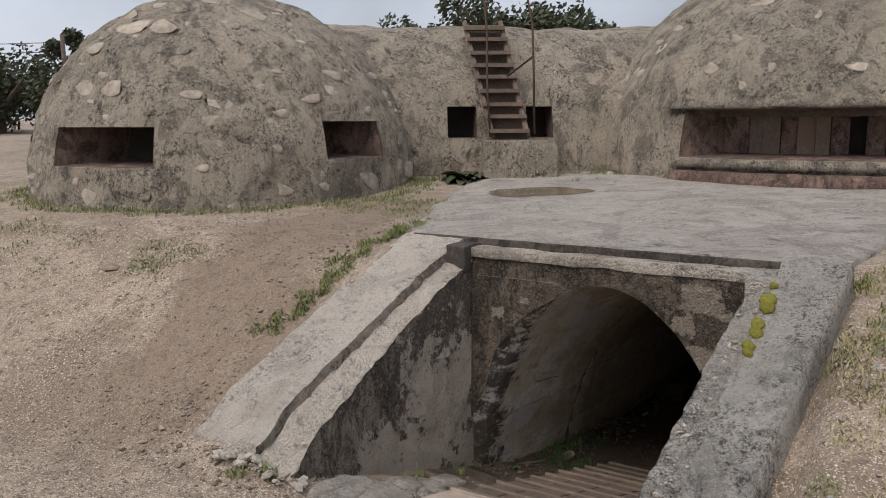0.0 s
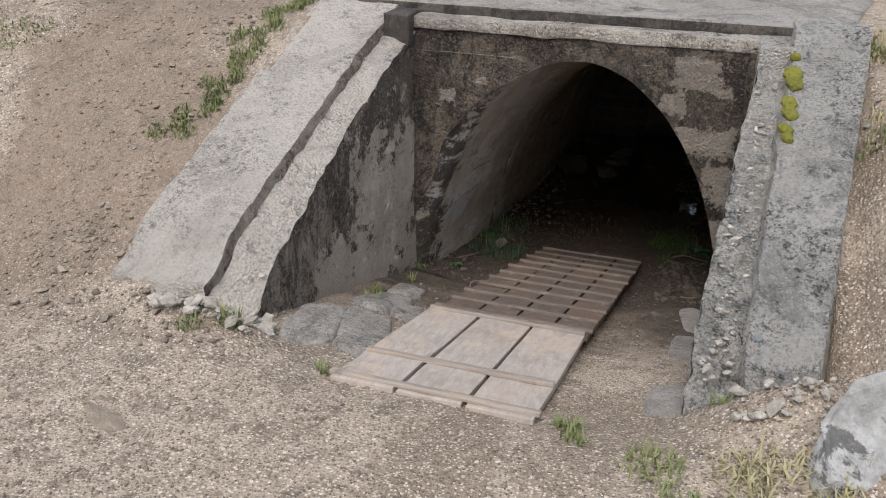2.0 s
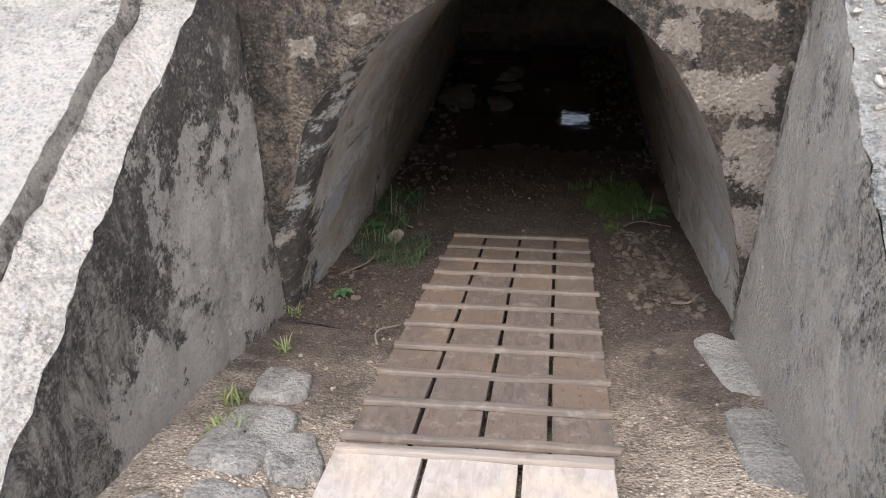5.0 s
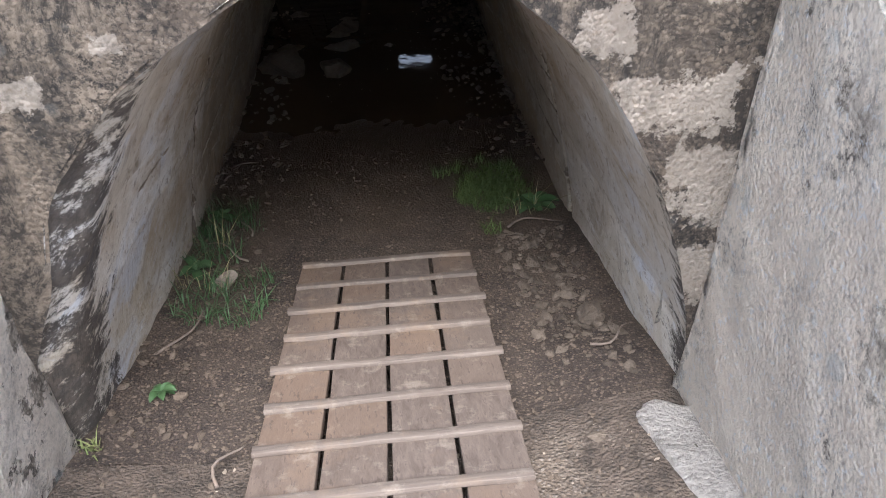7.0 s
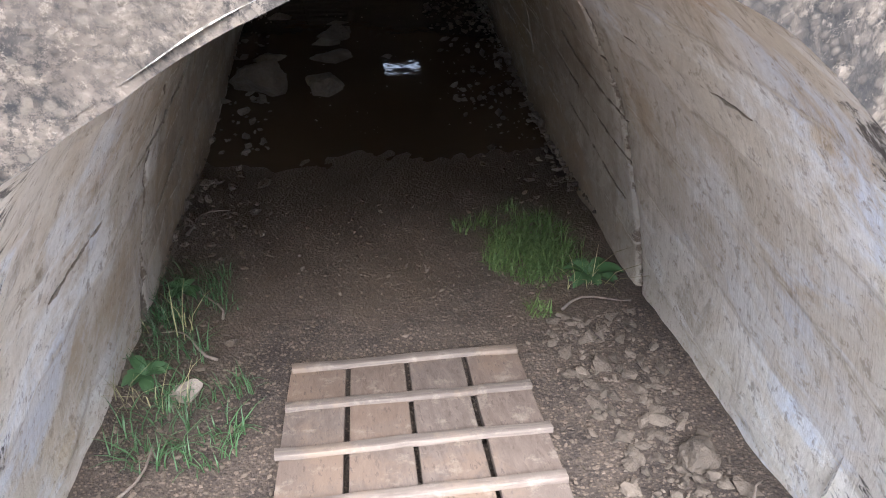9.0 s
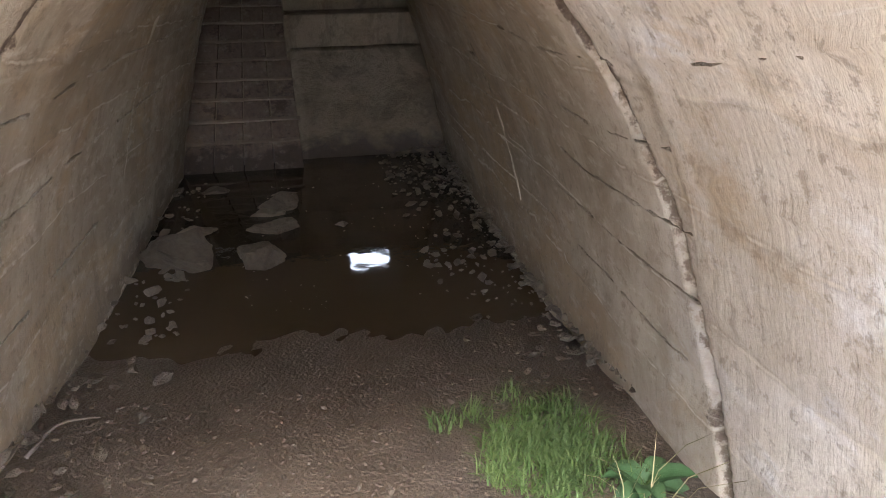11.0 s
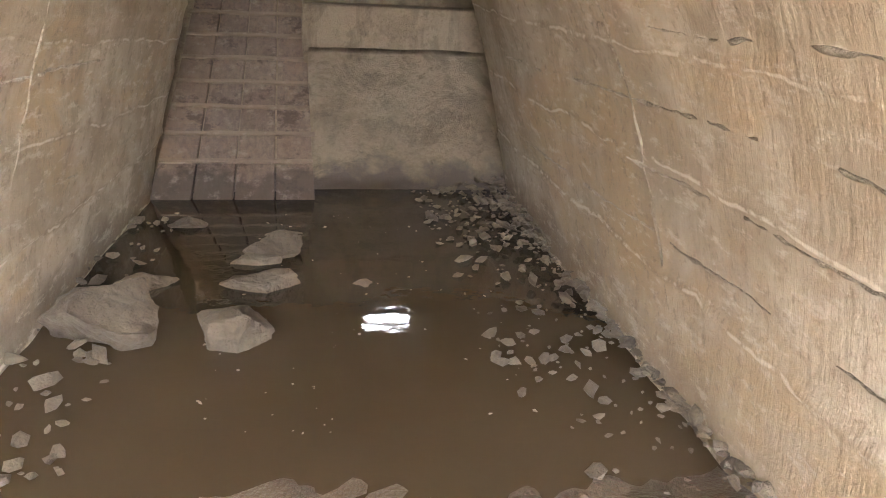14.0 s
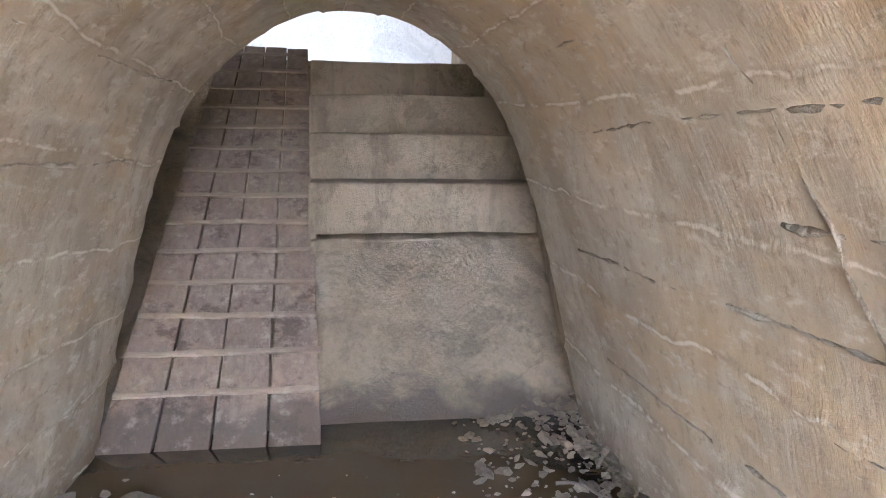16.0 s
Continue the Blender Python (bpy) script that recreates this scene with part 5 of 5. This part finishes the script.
blades("grass", "thin grass along the edge of the bank", [(-1.62 - 0.2 * rng.random() ** 2 - 0.05 * max(0, 0.1 - y), y, land, 0.05, 45) for y in np.arange(-1.1, 1.2, 0.035)], M_GRASSDULL, 6, (0.02, 0.06))
blades("grass", "sparse green grass on the trodden ground", [(-1.9 - 1.2 * rng.random(), 0.9 + 1.3 * rng.random(), land, 0.15, 60) for _ in range(26)] + [(-3.1 + rng.uniform(-0.35, 0.35), -0.7 + rng.uniform(-0.2, 0.2), land, 0.1, 50) for _ in range(12)] + [(-4.6 + rng.uniform(-0.8, 0.5), -0.9 + rng.uniform(-0.25, 0.3), land, 0.15, 50) for _ in range(14)], M_GRASSDULL, 7, (0.012, 0.04))
ring = []
for a in np.linspace(-60, 120, 70):
    r = 2.12 + rng.uniform(0, 0.35)
    x, y = DOME_L[0] + r * math.sin(radians(a)), DOME_L[1] - r * math.cos(radians(a))
    ring.append((x, y, land, 0.12, 40))
for s in np.linspace(-0.9, 2.4, 40):
    p = LINK[0] + LINK[1] * s - LINK[2] * rng.uniform(0.08, 0.45)
    ring.append((p.x, p.y, land, 0.12, 45))
blades("grass", "grass growing along the foot of the bunkers", ring, M_GRASSDULL, 8, (0.02, 0.08))
blades("grass", "dry stalks among the rubble", [(-0.68 + rng.uniform(-0.06, 0.1), 0.9 + rng.uniform(-0.1, 0.6), fh, 0.05, 4) for _ in range(8)] + [(0.8, 1.45, fh, 0.08, 14)], M_DRY, 9, (0.10, 0.26), 0.0018)


def leafy(name, label, place, count, size, seed, material=M_LEAF):
    """A low plant with broad leaves, each a part."""
    root = thing(name, label, "plant", place)
    rng = random.Random(seed)
    for k in range(count):
        a, up, s = k * 2.4 + rng.uniform(-0.3, 0.3), rng.uniform(0.2, 0.9), size * rng.uniform(0.6, 1.1)
        rows_ = []
        for f in np.linspace(0, 1, 7):
            d, w = s * f, s * 0.26 * math.sin(math.pi * min(1, f * 0.93 + 0.05)) ** 0.8
            z = s * (up * f - 0.55 * f * f) + 0.01
            rows_.append([(d * math.cos(a) - e * w * math.sin(a), d * math.sin(a) + e * w * math.cos(a), z + 0.12 * s * abs(e) * math.sin(f * 3)) for e in (-1, -0.5, 0, 0.5, 1)])
        part("leaf", sheet(rows_), material, root, "", True)
    return root


leafy("broadleaf_plant", "dark green broad-leaved plant by the tunnel wall", (0.84, 1.52, fh(0.84, 1.52)), 16, 0.12, 1)
leafy("broadleaf_plant", "dark green broad-leaved plant among the grass", (-0.72, 1.15, fh(-0.72, 1.15)), 14, 0.085, 2)
leafy("broadleaf_plant", "broad-leaved plant under the shaded wall", (-0.66, 1.62, fh(-0.66, 1.62)), 12, 0.07, 3)
leafy("broadleaf_plant", "small weed on the tunnel floor", (-0.72, 0.32, fh(-0.72, 0.32)), 9, 0.06, 4)
leafy("broadleaf_plant", "low grey-green shrub at the foot of the stair", (-2.95, 3.45, land(-2.95, 3.45)), 60, 0.30, 5, M_OAK)


def moss_pad(place, size, seed, turn):
    bm = bmesh.new()
    bmesh.ops.create_icosphere(bm, subdivisions=4, radius=1)
    for v in bm.verts:
        v.co += rough_at(v.co + Vector((seed, 0, 0)), 0.22, 2.0, 2)
        v.co += v.co.normalized() * 0.07 * noise.noise(v.co * 14)
        v.co = Vector((v.co.x * size[0], v.co.y * size[1], v.co.z * size[2]))
    ob = mesh_object("moss", bm, M_MOSS)
    ob.matrix_basis = pose(*place, 24, 0, turn)
    tagged(ob, "yellow-green moss cushion on the wing wall", "moss", "moss cushions")


for k, (dy, s) in enumerate(((0.0, 0.055), (-0.06, 0.05), (-0.19, 0.045), (-0.26, 0.045), (-0.36, 0.04), (-0.41, 0.03), (0.12, 0.025))):
    y = -0.34 + dy
    moss_pad((1.105 + 0.06 * y + 0.012 * (k % 2), y, wing_top(y, 1) + 0.005), (s * 0.75, s, 0.022), k, 10 * k)


# ---- cement fins left by the shuttering ----
for z, x0, x1 in ((1.845, -0.85, -0.30), (1.865, 0.30, 0.90)):
    pts = [(x, -0.006 + 0.003 * noise.noise(Vector((x * 9, z, 0))), z + 0.006 * noise.noise(Vector((x * 4, z, 3)))) for x in np.linspace(x0, x1, 24)]
    setting(mesh_object("board_fin", tube(pts, [0.0008 + 0.003 * abs(noise.noise(Vector((p[0] * 11, z, 1)))) for p in pts], 5), M_FIN), "thin pale cement fin left by the shuttering boards", "trim")


def vault_fin(a, y0, y1, seed, thick=0.0075):
    """A broken ridge of cement along a board joint of the vault."""
    rng = random.Random(seed)
    y = y0
    while y < y1 - 0.1:
        l = rng.uniform(0.15, 0.9)
        pts, rad = [], []
        for t in np.arange(y, min(y1, y + l), 0.018):
            p = vault_point(t, a + 0.012 * noise.noise(Vector((t * 3, a * 5, seed))))
            pts.append(p + rough_at(p, 0.004, 30, 2))
            rad.append(thick * (0.2 + 1.3 * abs(noise.noise(Vector((t * 14, seed, a))))))
        if len(pts) > 2:
            setting(mesh_object("board_fin", tube(pts, rad, 5), M_FIN), "broken pale cement ridge along a board joint", "trim")
        y += l + rng.uniform(0.02, 0.25)


for k, (deg, y0, y1) in enumerate(((164, 1.6, 4.4), (157, 0.9, 3.4), (150, 1.5, 4.6), (142, 1.5, 3.6), (133, 0.6, 4.2), (122, 1.5, 4.4), (16, 1.5, 4.4), (30, 0.7, 4.0), (42, 1.2, 4.5), (55, 2.0, 4.5))):
    vault_fin(radians(deg), y0, y1, k)


def vault_crack(y, a0, a1, seed, lean=0.0):
    pts = [vault_point(y + lean * math.sin(a) + 0.05 * noise.noise(Vector((a * 3, seed, 0))) + 0.03 * noise.noise(Vector((a * 14, seed, 3))), a) for a in np.linspace(radians(a0), radians(a1), 40)]
    setting(mesh_object("board_fin", tube(pts, [0.002 + 0.009 * abs(noise.noise(p * 9)) for p in pts], 5), M_FIN), "pale broken cement at a joint of the vault", "trim")


vault_crack(3.3, 14, 48, 2)
vault_crack(2.98, 171, 128, 3, 0.42)


# ---- trees, pole, cables ----
def oak(place, height, width, seed):
    root = thing("oak_tree", "dark evergreen oak with a dense rounded crown", "tree", place, "trees behind the bunkers")
    rng = random.Random(seed)
    part("trunk", tube([(0, 0, -0.2), (0.1, 0.05, height * 0.25), (0.05, 0.1, height * 0.5)], [0.28, 0.2, 0.12], 9), M_BARK, root, "", True)
    for k in range(5):
        a = k * 1.3
        part("limb", tube([(0.08, 0.05, height * 0.3), (math.cos(a) * width * 0.2, math.sin(a) * width * 0.2, height * 0.5), (math.cos(a) * width * 0.36, math.sin(a) * width * 0.36, height * 0.68)], [0.1, 0.07, 0.03], 6), M_BARK, root, "", True)
    clumps = []
    for _ in range(46):
        a, r, h = rng.uniform(0, 6.3), math.sqrt(rng.random()), rng.random()
        rr = width * 0.5 * r * math.sqrt(max(0.05, 1 - (h * 1.1 - 0.35) ** 2))
        clumps.append(Vector((rr * math.cos(a), rr * math.sin(a), height * (0.34 + 0.62 * h * (1 - 0.25 * r)))))
    vs, fs = [], []
    for c in clumps:
        cr = width * rng.uniform(0.09, 0.17)
        for _ in range(190):
            d = Vector((rng.gauss(0, 1), rng.gauss(0, 1), rng.gauss(0, 0.8))).normalized() * cr * rng.uniform(0.55, 1.05)
            p, n = c + d, Vector((rng.gauss(0, 1), rng.gauss(0, 1), rng.gauss(0, 1))).normalized()
            u = n.orthogonal().normalized() * rng.uniform(0.06, 0.12)
            v = n.cross(u) * 0.6
            o = len(vs)
            vs += [p - u, p + v, p + u, p - v]
            fs.append((o, o + 1, o + 2, o + 3))
    me = bpy.data.meshes.new("crown")
    me.from_pydata(vs, [], fs)
    me.materials.append(M_OAK)
    crown = new("crown", me)
    crown.parent = root


for place, height, width, seed in (((-24.5, 10.2, 2.3), 2.9, 4.6, 1), ((-25.5, 8.6, 2.3), 2.6, 4.0, 2), ((-28.5, 11.0, 2.3), 3.2, 5.0, 3), ((-27.5, 15.4, 2.4), 4.4, 2.6, 4), ((-11.3, 17.0, 2.5), 4.3, 4.6, 5), ((-8.7, 18.6, 2.5), 4.0, 4.4, 6), ((-32, 6, 2.4), 3.6, 6, 8)):
    oak(place, height, width, seed)
pole = thing("utility_pole", "thin dark pole carrying two cables beyond the trees", "pole", (-23.2, 11.9, 2.3))
part("post", tube([(0, 0, -0.3), (0, 0, 3.5)], [0.09, 0.07], 8), M_BARK, pole, "", True)
for dz in (2.95, 3.25):
    part("cable", tube([(0, 0, dz), (-8, -6, dz - 0.35), (-18, -13, dz - 0.2)], 0.012, 5), M_IRON, pole, "", True)


def driftwood(place, length, turn, seed):
    rng = random.Random(seed)
    pts = [(length * (f - 0.5), 0.03 * math.sin(f * 5 + seed), 0.012 + 0.012 * math.sin(f * 3)) for f in np.linspace(0, 1, 7)]
    ob = mesh_object("twig", tube(pts, [0.006 * (1 - 0.6 * f) for f in np.linspace(0, 1, 7)], 6), M_BATTEN)
    ob.matrix_basis = pose(*place, 0, 0, turn)
    tagged(ob, "dry pale twig lying on the ground", "twig", "twigs")


for k, (x, y, l, t) in enumerate(((0.80, 1.33, 0.26, 10), (-0.60, 1.30, 0.24, 150), (-0.70, 0.70, 0.3, 60), (0.85, 0.35, 0.18, 20), (-0.55, 1.55, 0.2, 100), (-0.62, 2.1, 0.22, 40), (-0.45, -0.1, 0.16, 70), (0.9, 4.3, 0.2, -30))):
    driftwood((x, y, max(0.005, fh(x, y)) + 0.01), l, t, k)


# ---- rain puddle on the slab ----
rim = []
for t in np.linspace(0, math.tau, 60, endpoint=False):
    r = 1 + 0.22 * noise.noise(Vector((math.cos(t) * 1.5, math.sin(t) * 1.5, 4))) + 0.1 * noise.noise(Vector((math.cos(t) * 5, math.sin(t) * 5, 1)))
    u, v = 0.5 * r * math.cos(t), 0.36 * r * math.sin(t)
    rim.append((-1.62 + 0.85 * u - 0.53 * v, 2.60 + 0.53 * u + 0.85 * v, 2.195))
M_PUDDLE = plain("rain_puddle_water", (0.10, 0.075, 0.05), (0.16, 0.125, 0.09), 4, 0.12, 0.0, 0.0003)
rows_ = []
for f in np.linspace(0.02, 1, 9):
    rows_.append([(-1.62 + (p[0] + 1.62) * f, 2.60 + (p[1] - 2.60) * f) for p in rim])
rows_ = [[(x, y, wear_slab(x, y) + 0.004) for x, y in row] for row in rows_]
setting(mesh_object("water_puddle", sheet(rows_, True), M_PUDDLE), "shallow brown rain puddle on the slab", "water")
